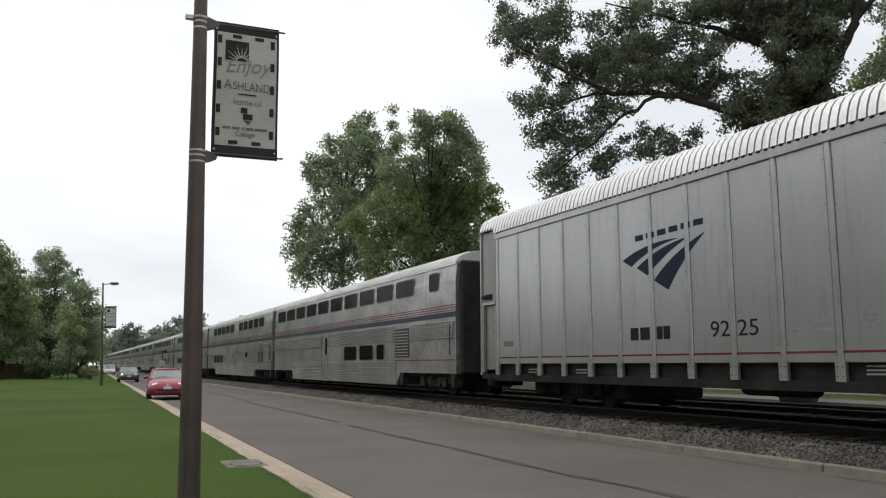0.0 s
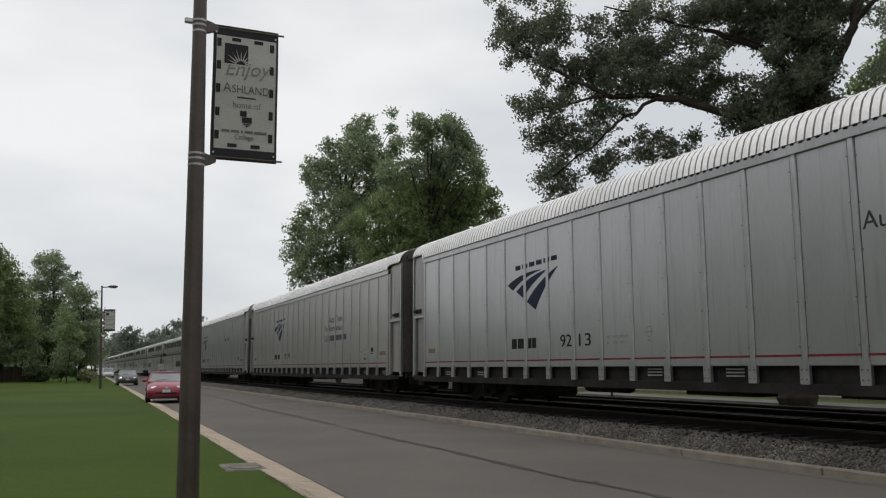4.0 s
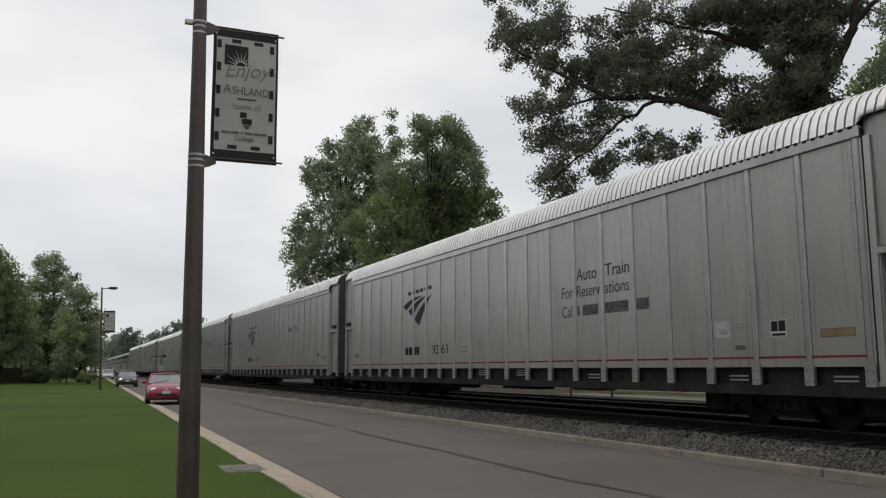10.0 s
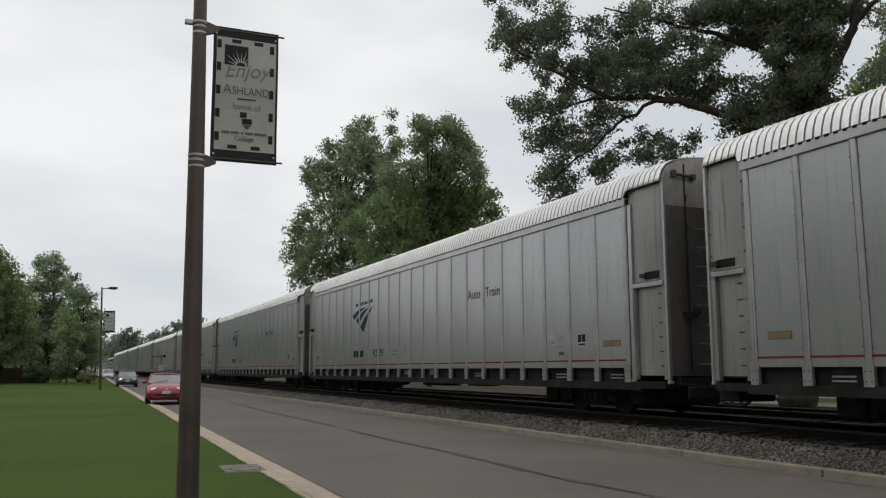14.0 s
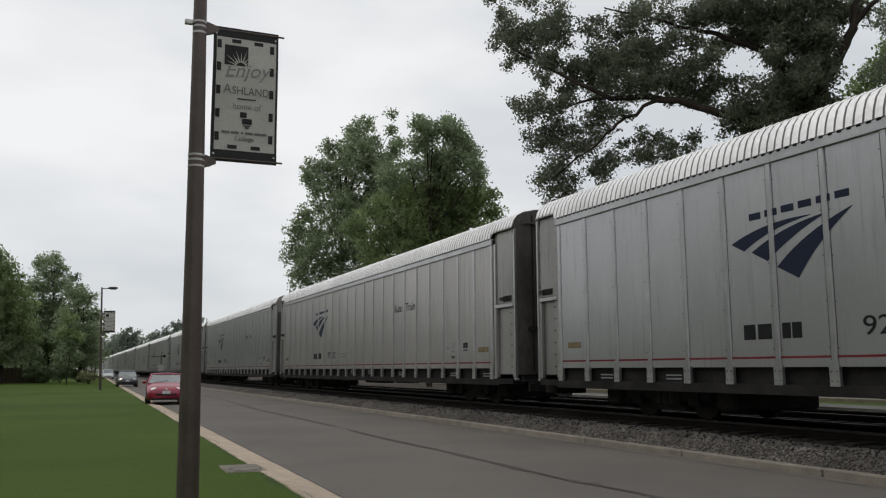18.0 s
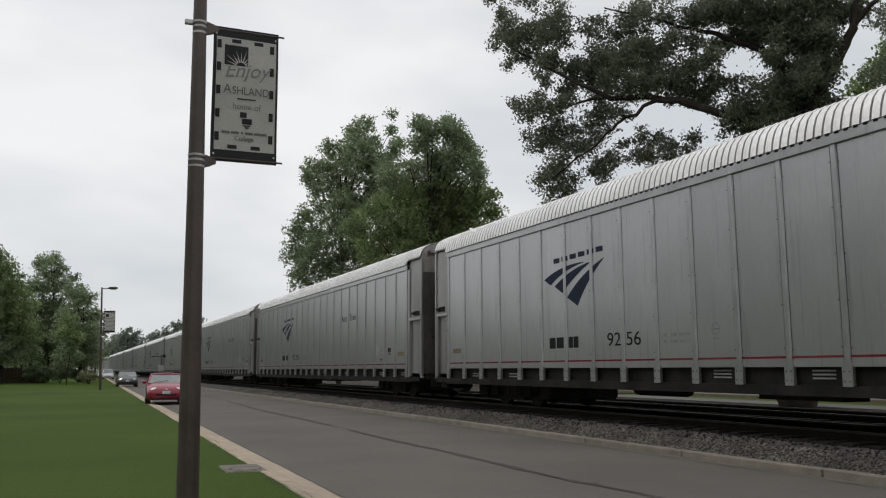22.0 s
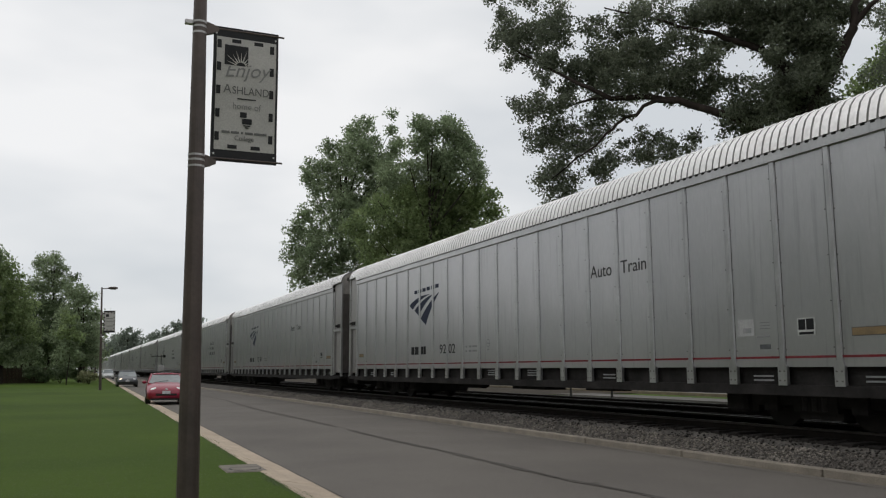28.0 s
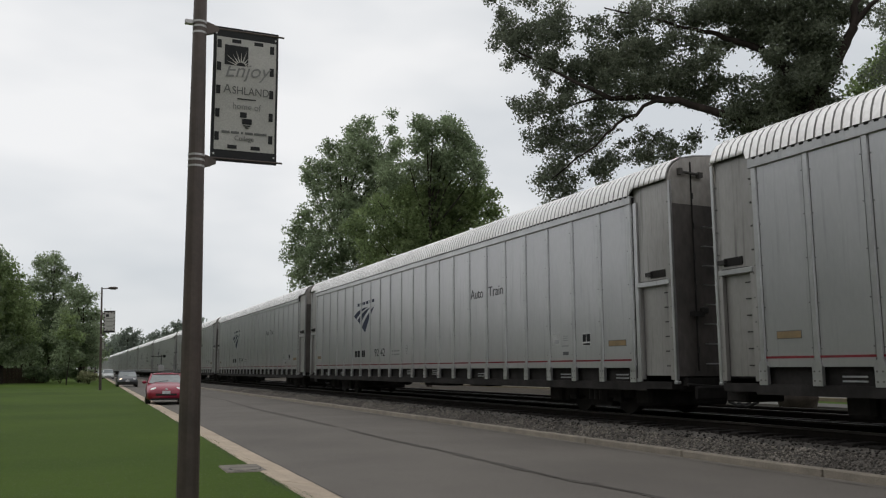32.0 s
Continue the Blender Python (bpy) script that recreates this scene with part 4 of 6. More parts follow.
def passenger_car(sleeper=False):
    car = thing("passenger_car", "dirty stainless double-deck sleeping car with blue stripe" if sleeper else "dirty stainless double-deck passenger rail car with blue stripe",
                "rail car", "passenger cars of the train")
    low = [(-1.54, 0.72), (-1.55, 2.4), (-1.55, 3.6), (-1.50, 4.08)]
    ring = low + [(-x, z) for x, z in low[::-1]]
    bm = bmesh.new()
    loft(bm, [[(x, y, z) for x, z in ring] for y in (0.0, L_PAX)])
    part("body", bm, STAINLESS, car)
    top = [(-1.50, 4.08), (-1.47, 4.2), (-1.36, 4.32), (-1.1, 4.45), (-0.6, 4.55), (0.0, 4.58)]
    ring = top + [(-x, z) for x, z in top[-2::-1]]
    bm = bmesh.new()
    loft(bm, [[(x, y, z) for x, z in ring] for y in (0.0, L_PAX)])
    # dark base sheet: the shade between the ribs is in its colour
    roof = part("roof", bm, ROOF_SHADE, car, "pale ribbed steel roof", smooth=True)
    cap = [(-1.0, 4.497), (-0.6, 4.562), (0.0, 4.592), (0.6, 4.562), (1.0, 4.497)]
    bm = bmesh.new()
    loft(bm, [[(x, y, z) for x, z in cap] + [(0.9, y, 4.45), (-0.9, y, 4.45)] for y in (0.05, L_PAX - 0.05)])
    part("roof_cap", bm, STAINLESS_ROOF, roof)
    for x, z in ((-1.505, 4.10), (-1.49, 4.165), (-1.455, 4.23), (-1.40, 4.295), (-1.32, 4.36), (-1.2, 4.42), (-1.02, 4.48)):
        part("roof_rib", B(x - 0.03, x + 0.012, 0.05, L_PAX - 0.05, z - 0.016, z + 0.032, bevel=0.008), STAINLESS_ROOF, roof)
    # lower skirt between the trucks, cut back at a slant beside them
    bm = bmesh.new()
    loft(bm, [[(x, y0, z0), (x, y1, z0), (x, y1 + 0.45, z1), (x, y0 - 0.45, z1)] for x in (-1.54, 1.54) for y0, y1, z0, z1 in ((5.2, L_PAX - 5.1, 0.28, 0.74),)])
    part("skirt", bm, STAINLESS, car)
    for ya, yb, za, count in ((5.15, L_PAX - 5.05, 0.30, 12), (0.1, 3.8, 1.82, 8), (5.4, 13.9, 1.86, 8), (15.1, L_PAX - 0.1, 1.82, 8)):
        flute = part("flute", B(-1.60, -1.53, ya, yb, 0, 0.034, bevel=0.008), STAINLESS, car)
        flute.matrix_basis = pose(0, 0, za)
        for k in range(1, count):
            again(flute, 0, 0, za + 0.07 * k)
    part("blue_band", B(-1.562, -1.54, 0.0, L_PAX, 2.46, 2.62), BLUE_LINE, car, "faded dark blue stripe")
    for z in (2.66, 2.74, 2.82):
        part("red_band", B(-1.562, -1.54, 0.0, L_PAX, z, z + 0.022), RED_LINE, car, "thin red stripe")
    part("low_red_line", B(-1.558, -1.53, 0.1, 5.4, 1.13, 1.15), RED_LINE, car)

    def rounded(y0, y1, z0, z1, x, depth, r):
        """An upright plate with rounded corners."""
        pts = []
        for cy, cz, a0 in ((y1 - r, z1 - r, 0), (y0 + r, z1 - r, 90), (y0 + r, z0 + r, 180), (y1 - r, z0 + r, 270)):
            for k in range(4):
                a = radians(a0 + 30 * k)
                pts.append((cy + r * math.cos(a), cz + r * math.sin(a)))
        bm = bmesh.new()
        return loft(bm, [[(xx, y, z) for y, z in pts] for xx in (x, x + depth)])

    def window(y0, y1, z0, z1):
        w = part("window", rounded(y0, y1, z0, z1, -1.566, 0.026, 0.13), WINDOW_FRAME, car)
        part("pane", rounded(y0 + 0.035, y1 - 0.035, z0 + 0.035, z1 - 0.035, -1.572, 0.012, 0.10), COACH_GLASS, w, "dark tinted glass")

    if sleeper:
        for k in range(5):
            window(2.3 + 1.75 * k, 3.7 + 1.75 * k, 3.34, 3.94)
            window(12.6 + 1.95 * k, 14.2 + 1.95 * k, 3.34, 3.94)
        for k in range(3):
            window(17.2 + 1.5 * k, 18.45 + 1.5 * k, 1.18, 1.76)
        window(7.4, 8.1, 1.5, 2.2)
        part("service_panel", B(-1.57, -1.53, 2.4, 3.9, 1.2, 2.3), GRILLE, car, "dark service panel")
        door_y = 12.2
    else:
        window(1.3, 2.1, 3.34, 3.96)
        for k in range(10):
            window(3.45 + 2.12 * k, 5.2 + 2.12 * k, 3.34, 3.96)
        window(6.45, 7.3, 1.16, 1.78)
        window(7.7, 9.4, 1.16, 1.78)
        window(9.8, 11.5, 1.16, 1.78)
        door_y = 14.0
        gr = part("vent_grille", B(-1.565, -1.53, 3.9, 5.3, 1.25, 2.26), GRILLE, car, "dark louvred vent")
        slat = part("louvre", B(-1.585, -1.56, 3.95, 5.25, 0, 0.035), STAINLESS, gr)
        slat.matrix_basis = pose(0, 0, 1.3)
        for k in range(1, 9):
            again(slat, 0, 0, 1.3 + 0.105 * k)
    # boarding door with a narrow window
    door = part("door", B(-1.575, -1.53, door_y, door_y + 0.95, 0.40, 2.36, bevel=0.01), STAINLESS, car)
    part("door_window", B(-1.582, -1.56, door_y + 0.1, door_y + 0.42, 1.45, 2.2), COACH_GLASS, door)
    part("door_gap", B(-1.578, -1.53, door_y + 0.95, door_y + 1.0, 0.40, 2.36), UNDER, door)
    part("door_rail", R((-1.62, door_y - 0.12, 0.9), (-1.62, door_y - 0.12, 2.0), 0.018, n=6), STAINLESS, door)
    # ends
    for y, s in ((0, -1), (L_PAX, 1)):
        part("diaphragm", B(-1.42, 1.42, y, y + 0.16 * s, 0.72, 4.2, bevel=0.05), SHADE_STEEL, car, "black end diaphragm")
        part("coupler", B(-0.15, 0.15, y, y + 0.2 * s, 0.55, 0.85), UNDER, car)
        part("grab_rail", R((-1.6, y - 0.35 * s, 1.3), (-1.6, y - 0.35 * s, 2.2), 0.018, n=6), SHADE_STEEL, car)
    part("end_band", B(-1.562, 1.562, L_PAX - 0.5, L_PAX - 0.005, 0.73, 4.1, bevel=0.004), SHADE_STEEL, car, "dark band at the car end")
    bm = B(-1.35, 1.35, 0.2, 5.0, 0.60, 0.74)
    box(bm, -1.35, 1.35, L_PAX - 4.9, L_PAX - 0.2, 0.60, 0.74)
    part("underframe", bm, UNDER, car)
    for y in (0.35, 4.75, L_PAX - 4.95, L_PAX - 0.6):
        bm = bmesh.new()
        loft(bm, [[(-1.5, y - w, z), (-1.5, y + w, z), (-1.2, y + w, z), (-1.2, y - w, z)] for w, z in ((0.07, 0.3), (0.12, 0.55), (0.24, 0.73))])
        part("end_bracket", bm, SHADE_STEEL, car)
    truck(car, 2.75, 0.45, TRUCK_STEEL)
    truck(car, L_PAX - 2.75, 0.45, TRUCK_STEEL)
    return car


coaches = [passenger_car(), passenger_car(True)]
for k in range(2, 14):
    coaches.append(copy_thing(coaches[0 if k in (3, 6, 7) else 1], pose(0, 0, 0)))


# ---- trees ----
def foliage(name, clumps, mat, parent, leaf=0.16, density=900, seed=1, depth=2.0, twig=0.3, label="", floor=0.1, per=16, tall=0.85):
    """Leaves in twigs, the twigs in clumps of (across, height, radius)."""
    g = np.random.default_rng(seed)
    pts = []
    for c in clumps:
        a, h, r = c[:3]
        b = c[3] if len(c) > 3 else g.uniform(-depth, depth)
        n = int(density * r * r)
        tw = max(3, int(n / per))
        d = g.normal(0, 1, (tw, 3))
        d /= np.linalg.norm(d, axis=1)[:, None]
        t = d * (r * g.uniform(0.1, 1.15, (tw, 1)) ** 0.6) * np.array((1.0, 1.15, tall)) + np.array((a, b, h))
        pick = g.integers(0, tw, n)
        pts.append(t[pick] + g.normal(0, twig * 0.5, (n, 3)) * np.array((1, 1, 0.7)))
    p = np.concatenate(pts)
    p[:, 2] = np.where(p[:, 2] < floor, 2 * floor - p[:, 2] * 0.9, p[:, 2])
    n = len(p)
    u = g.normal(0, 1, (n, 3))
    u[:, 2] -= 0.5
    u /= np.linalg.norm(u, axis=1)[:, None]
    w = np.cross(u, g.normal(0, 1, (n, 3)))
    w /= np.linalg.norm(w, axis=1)[:, None] + 1e-6
    s = leaf * g.uniform(0.6, 1.3, (n, 1))
    v = np.stack([p - u * s * 0.5, p + w * s * 0.3, p + u * s * 0.5, p - w * s * 0.3 + np.cross(u, w) * s * 0.12], 1).reshape(-1, 3)
    ob = bulk(name, v, np.arange(4 * n).reshape(-1, 4), mat, parent)
    return tagged(ob, label)


def limb(parent, pts, r0, r1, name="limb", n=7):
    bm = bmesh.new()
    rnd = random.Random(int(abs(pts[-1][0]) * 100))
    dense = []
    for p, q in zip(pts, pts[1:]):
        for k in range(3):
            f = k / 3
            w = 0 if not dense else r0 * 0.25
            dense.append([p[i] + (q[i] - p[i]) * f + rnd.uniform(-w, w) for i in range(3)])
    dense.append(list(pts[-1]))
    tube(bm, dense, r0, r1, n)
    return part(name, bm, BARK, parent, smooth=True)


def twigs(parent, clumps, start, r=0.05, seed=2, depth=1.0, every=1, name="branchwork"):
    """Thin branches from a start out to each clump."""
    rnd = random.Random(seed)
    bm = bmesh.new()
    for c in clumps[::every]:
        s = start(c)
        e = (c[0] + rnd.uniform(-0.3, 0.3) * c[2], rnd.uniform(-depth, depth), c[1])
        m = [(s[i] + e[i]) / 2 + rnd.uniform(-0.12, 0.12) * abs(e[0] - s[0] + 1) for i in range(3)]
        tube(bm, [s, m, e], r, r * 0.3, 5)
    return part(name, bm, BARK, parent, smooth=True)


# the old oak across the tracks
oak = thing("oak_tree", "large old oak with dark leaves and crooked limbs", "tree", m=pose(24.54, 23.54, 0.04, 0, 0, -46.19))
bm = bmesh.new()
tube(bm, [(0.1, 0, -0.3), (0.1, 0, 0.4), (0.05, 0, 2.5), (0.2, 0.1, 5.5), (0.3, 0, 8.6)], 0.8, 0.62, 14)
part("trunk", bm, BARK, oak, smooth=True)
limb(oak, [(0.3, 0, 8.0), (0.1, -0.1, 10.1), (-1.03, -0.3, 10.94), (-2.22, -0.4, 11.48), (-3.59, -0.6, 12.06), (-4.45, -0.8, 12.25), (-6.2, -1.0, 12.4), (-7.1, -1.2, 12.9), (-8.0, -1.1, 13.4), (-9.0, -1.0, 14.2), (-10.4, -0.8, 15.2)], 0.215, 0.03)
limb(oak, [(-3.6, -0.6, 12.03), (-4.45, -0.9, 12.08), (-4.9, -1.0, 11.9), (-5.2, -1.1, 11.5), (-5.65, -1.2, 11.44), (-6.0, -1.2, 11.15), (-6.4, -1.2, 10.86), (-6.9, -1.0, 10.44), (-7.65, -1.0, 10.06), (-8.8, -0.8, 9.3)], 0.095, 0.025)
limb(oak, [(-6.2, -1.0, 12.4), (-7.0, -1.0, 12.45), (-8.2, -0.8, 12.3), (-9.6, -0.7, 12.6)], 0.08, 0.02)
limb(oak, [(0.5, 0.1, 11.6), (0.52, 0.1, 12.86), (-0.35, 0.0, 13.84), (-0.87, 0.0, 14.17), (-1.53, -0.1, 14.43), (-2.21, -0.2, 14.84), (-3.18, 0.0, 15.26), (-4.31, 0.2, 15.88), (-6.6, 0.2, 16.8)], 0.20, 0.03)
limb(oak, [(0.4, 0, 8.4), (0.8, 0.2, 10.6), (1.1, 0.3, 12.4), (1.27, 0.3, 13.62), (1.6, 0.4, 14.74), (1.84, 0.5, 15.58), (2.0, 0.6, 18.5)], 0.46, 0.10)
limb(oak, [(0.6, 0, 9.4), (1.3, -0.3, 11.2), (1.76, -0.4, 12.25), (2.32, -0.5, 13.18), (2.82, -0.5, 14.11), (2.93, -0.4, 14.95), (3.15, -0.3, 15.6), (3.6, 0, 18.0)], 0.27, 0.09)
limb(oak, [(2.76, -0.5, 14.1), (3.29, -0.5, 14.75), (3.87, -0.4, 15.2), (5.0, -0.2, 16.0)], 0.13, 0.04)
limb(oak, [(0.4, 0.2, 8.6), (2.5, 1.0, 10.5), (5.0, 1.6, 12.5), (8.0, 2.0, 14.5)], 0.42, 0.08)
OAK_TOP = [(-11.4, 17.7, 0.3), (-11.5, 16.8, 0.6), (-10.9, 17, 0.5), (-10.6, 16.3, 0.7), (-11.7, 15.9, 0.3), (-11.4, 15.3, 0.3), (-10.3, 15.6, 0.8),
      (-9.6, 16.7, 0.7), (-9.4, 17.3, 0.7), (-8.7, 17, 0.5), (-8.8, 16, 0.7), (-8.1, 16.2, 0.4), (-7.5, 16.2, 0.2), (-8.4, 15.3, 0.8), (-9.5, 15, 0.7),
      (-10.4, 15.2, 0.4), (-9.9, 15.9, 0.7), (-6.7, 16.2, 0.4), (-6.3, 15.6, 0.5), (-7, 15.4, 0.5), (-5.9, 16.4, 0.5), (-5.6, 16.6, 0.5), (-5.1, 16.4, 0.5),
      (-5.4, 15.7, 0.7), (-4.7, 15.8, 0.5), (-4.2, 16.1, 0.4), (-4.8, 15.1, 0.7), (-6, 14.8, 0.8), (-6.9, 14.7, 0.7), (-7.8, 14.6, 0.6), (-3.7, 15.7, 0.4),
      (-3.9, 16.3, 0.4)]
OAK_MID = [(-10.8, 13.3, 0.3), (-10.2, 12.8, 0.2), (-9.0, 13.7, 0.35), (-8.7, 14.2, 0.6), (-7.8, 13.9, 0.7),
      (-8.4, 13.4, 0.5), (-9.6, 13.2, 0.3), (-7, 13.9, 0.8), (-6.2, 14, 0.8), (-5.4, 14, 0.8), (-4.5, 13.8, 0.7), (-3.6, 13.8, 0.7), (-4.9, 13.2, 0.7),
      (-5.8, 13.1, 0.6), (-3.8, 13, 0.7), (-3, 13.3, 0.6), (-2.3, 13.3, 0.6), (-1.4, 12.8, 0.4), (-2.2, 12.7, 0.6),
      (-3, 12.6, 0.5), (-1, 12.5, 0.2), (-1.9, 11.9, 0.4), (-1.3, 12, 0.5), (-0.9, 11.5, 0.5), (-0.5, 11.2, 0.3), (-1.7, 11.2, 0.4), (-1.1, 10.9, 0.4), (-2,
      10.8, 0.2)]
OAK_LOW = [(-6.5, 9.8, 0.3), (-6, 10.9, 0.3), (-3.3, 10.3, 0.3), (-9.9, 11.5, 0.4), (-9.4, 10.7, 0.4), (-9.4, 9.8, 0.4), (-9.4, 8.7, 0.4), (-5.8,
      11.7, 0.4), (-5.3, 11, 0.4), (-4.7, 11.2, 0.4), (-4.3, 10.7, 0.4), (-4.2, 10.1, 0.4), (-3.2, 10.8, 0.4), (-5.6, 10.3, 0.4), (-4.9, 9.9, 0.4), (-3.9,
      10.3, 0.4), (-9.8, 12.2, 0.5), (-6.5, 12, 0.5), (-9.2, 10.2, 0.5), (-6.5, 10.5, 0.5), (-8.6, 8.6, 0.5), (-7, 9.4, 0.5), (-5, 10.5, 0.5), (-9.2, 11.3,
      0.6), (-9.1, 9.3, 0.6), (-9.2, 12.3, 0.7), (-7.2, 10.2, 0.7), (-8.2, 9.3, 0.7), (-8.3, 12.1, 0.8), (-7.2, 12.1, 0.8), (-8.6, 11.4, 0.8), (-7.5, 11.1,
      0.8), (-8.2, 10.4, 0.8)]
OAK_RIGHT = [(2.4, 15, 0.4), (0.1, 13.6, 0.4), (1.6, 12, 0.4), (0.1, 11.5, 0.4), (3.2, 15.3, 0.4), (1.9, 13.4, 0.4), (2.8, 15.2, 0.4), (-2.1, 14.9,
      0.5), (-1.2, 14.7, 0.5), (1.7, 15.4, 0.5), (0.5, 13.1, 0.5), (1.7, 12.8, 0.5), (0.4, 12.2, 0.5), (0.6, 11.5, 0.5), (-0.6, 15, 0.5), (1.3, 11.4, 0.5),
      (-0.4, 14.7, 0.6), (1.8, 14.8, 0.6), (0.4, 14.2, 0.6), (1.7, 13.8, 0.6), (1, 12, 0.6), (1.4, 14.4, 0.6), (0.8, 14.5, 0.6), (1.3, 13.4, 0.6), (1.3,
      12.5, 0.6), (-2.8, 15.8, 0.7), (-0.5, 15.4, 0.7), (0.3, 15, 0.7), (1, 15, 0.7), (1, 13.9, 0.7), (0.9, 12.9, 0.7), (-2, 15.6, 0.8), (-1.3, 15.4, 0.8)]
OAK_CORE = [(-1.6, 11.2, 0.4), (-0.9, 11.3, 0.6), (-0.3, 10.9, 0.6), (-1.0, 10.6, 0.5), (0.2, 10.4, 0.6), (-0.4, 11.9, 0.6), (-5.2, 14.6, 0.6), (-4.4, 14.6, 0.6), (-3.6, 14.5, 0.55), (-2.9, 14.3, 0.45), (0.0, 13.2, 0.5), (0.0, 12.4, 0.5), (0.0, 13.9, 0.4), (0.2, 14.5, 0.5), (0.2, 11.2, 0.6), (0.9, 11.6, 0.7), (1.6, 11.3, 0.6), (0.3, 12.3, 0.6), (1.2, 12.6, 0.7), (1.9, 12.2, 0.5), (0.5, 13.4, 0.6), (1.5, 13.5, 0.6), (-0.5, 11.4, 0.6), (-1.3, 11.6, 0.5),
            (-2.6, 12.5, 0.7), (-3.6, 12.7, 0.7), (-4.8, 12.8, 0.7), (-6.0, 13.0, 0.7), (-7.0, 13.5, 0.7), (2.2, 15.3, 0.6), (0.9, 15.4, 0.7), (-0.2, 15.6, 0.7)]
grow = random.Random(8)
OAK_REST = [(grow.uniform(4.5, 11), grow.uniform(12, 19), grow.uniform(0.9, 1.5), grow.uniform(-5, 6)) for _ in range(26)]
OAK_REST += [(grow.uniform(-8, 6), grow.uniform(18.5, 21.5), grow.uniform(1.0, 1.5), grow.uniform(-3, 5)) for _ in range(16)]
for k, (cl, d) in enumerate(((OAK_TOP, 2000), (OAK_MID, 2300), (OAK_LOW, 1950), (OAK_RIGHT, 4000), (OAK_REST, 600), (OAK_CORE, 2500))):
    foliage("crown", cl, LEAF_OAK, oak, leaf=0.13, density=d, seed=20 + k, depth=1.5, twig=0.30, per=34)
twigs(oak, OAK_TOP[::3] + OAK_MID[::4], lambda c: (c[0] + 0.45, 0, c[1] - 0.3), 0.02, 4)["kind"] = "stuff"
twigs(oak, OAK_LOW[::2], lambda c: (c[0] + 0.4, -0.3, c[1] + 0.3), 0.018, 5)["kind"] = "stuff"


def tall_tree(name, label, at, clumps, mats, trunk_r, leaf, density, seed, depth, trunk_top, twig=0.5, extra=0, spread=4.0, low=6.0, floor=1.9, tall=0.85):
    tree = thing(name, label, "tree", m=pose(at[0], at[1], at[2], 0, 0, at[3]))
    bm = bmesh.new()
    tube(bm, [(0, 0, -0.3), (0, 0, 0.4), (0.05 * spread, 0, trunk_top * 0.5), (0, 0.2, trunk_top)], trunk_r, trunk_r * 0.25, 9)
    part("trunk", bm, BARK, tree, smooth=True)
    g = random.Random(seed)
    more = [(g.uniform(-spread, spread), g.uniform(low, trunk_top), g.uniform(1.0, 2.0), g.uniform(0.5, depth * 1.6)) for _ in range(extra)]
    half = len(clumps) // 2
    for k, (cl, m) in enumerate(((clumps[:half], mats[0]), (clumps[half:] + more, mats[1]))):
        foliage("crown", cl, m, tree, leaf=leaf, density=density, seed=seed + k, depth=depth, twig=twig, floor=floor, tall=tall)
    twigs(tree, clumps, lambda c: (c[0] * 0.15, 0, max(1.5, c[1] * 0.72)), trunk_r * 0.22, seed, depth * 0.5, every=2)
    return tree


ML = [(1.5, 26.6, 0.6), (2.5, 26.3, 0.7), (1.2, 25.2, 0.9), (2.6, 24.8, 1.2), (0.3, 23.8, 1.1), (-1.3, 23.2, 0.9), (-2.9, 22.2, 0.9), (-1.2, 21.6, 1.7), (1.2, 22.4, 2.0),
      (-3.4, 20.6, 0.8), (-2.6, 19.4, 1.0), (3.0, 22.2, 1.8), (0.3, 19.6, 2.2), (5.0, 27.1, 0.5), (4.9, 26.0, 0.6), (5.9, 25.2, 0.6), (5.6, 24.2, 0.9), (4.8, 22.8, 1.3),
      (4.0, 20.8, 1.6), (-2.2, 17.9, 0.8), (-3.6, 16.8, 0.9), (-4.4, 15.2, 1.0), (-2.8, 15.2, 1.7), (0, 17.2, 2.0), (2.8, 18.0, 2.0), (-4.6, 13.0, 1.2), (-2.2, 12.6, 1.9),
      (0.6, 14.4, 2.2), (-3.6, 10.6, 1.5), (-0.4, 11.0, 2.0), (2.2, 12.0, 2.0)]
MR = [(-0.3, 23.2, 0.5), (-0.9, 22.3, 0.7), (0.1, 22.0, 1.0), (-0.8, 21.0, 1.1), (1.5, 22.9, 0.6), (1.7, 22.0, 1.1), (2.8, 22.2, 0.6), (2.4, 21.0, 1.2), (0.9, 20.3, 1.5),
      (3.6, 20.2, 0.9), (2.6, 19.2, 1.6), (0.4, 18.8, 1.8), (4.4, 19.3, 0.6), (4.2, 18.2, 0.9), (-1.7, 19.0, 1.1), (-3.4, 17.8, 1.3), (-1.8, 17.2, 1.9), (1.6, 17.2, 2.1),
      (4.0, 16.8, 1.2), (5.2, 16.1, 0.8), (5.7, 15.2, 0.8), (3.9, 15.2, 1.6), (-4.4, 15.8, 1.4), (-2.4, 14.6, 2.1), (0.4, 14.6, 2.2), (-6.2, 13.6, 1.2), (-4.6, 12.4, 2.0),
      (-1.4, 12.0, 2.2), (2.4, 12.8, 2.0), (5.1, 12.8, 1.4), (-4.4, 10.0, 1.8), (1.0, 10.4, 2.2), (4.0, 10.6, 1.8)]
tall_tree("poplar_tree", "tall open-crowned broadleaf tree behind the tracks", (24.24, 80.43, 0.04, -16.77), ML, (LEAF_MID, LEAF_MID), 0.42, 0.27, 740, 40, 2.6, 20, 0.5, tall=1.15)
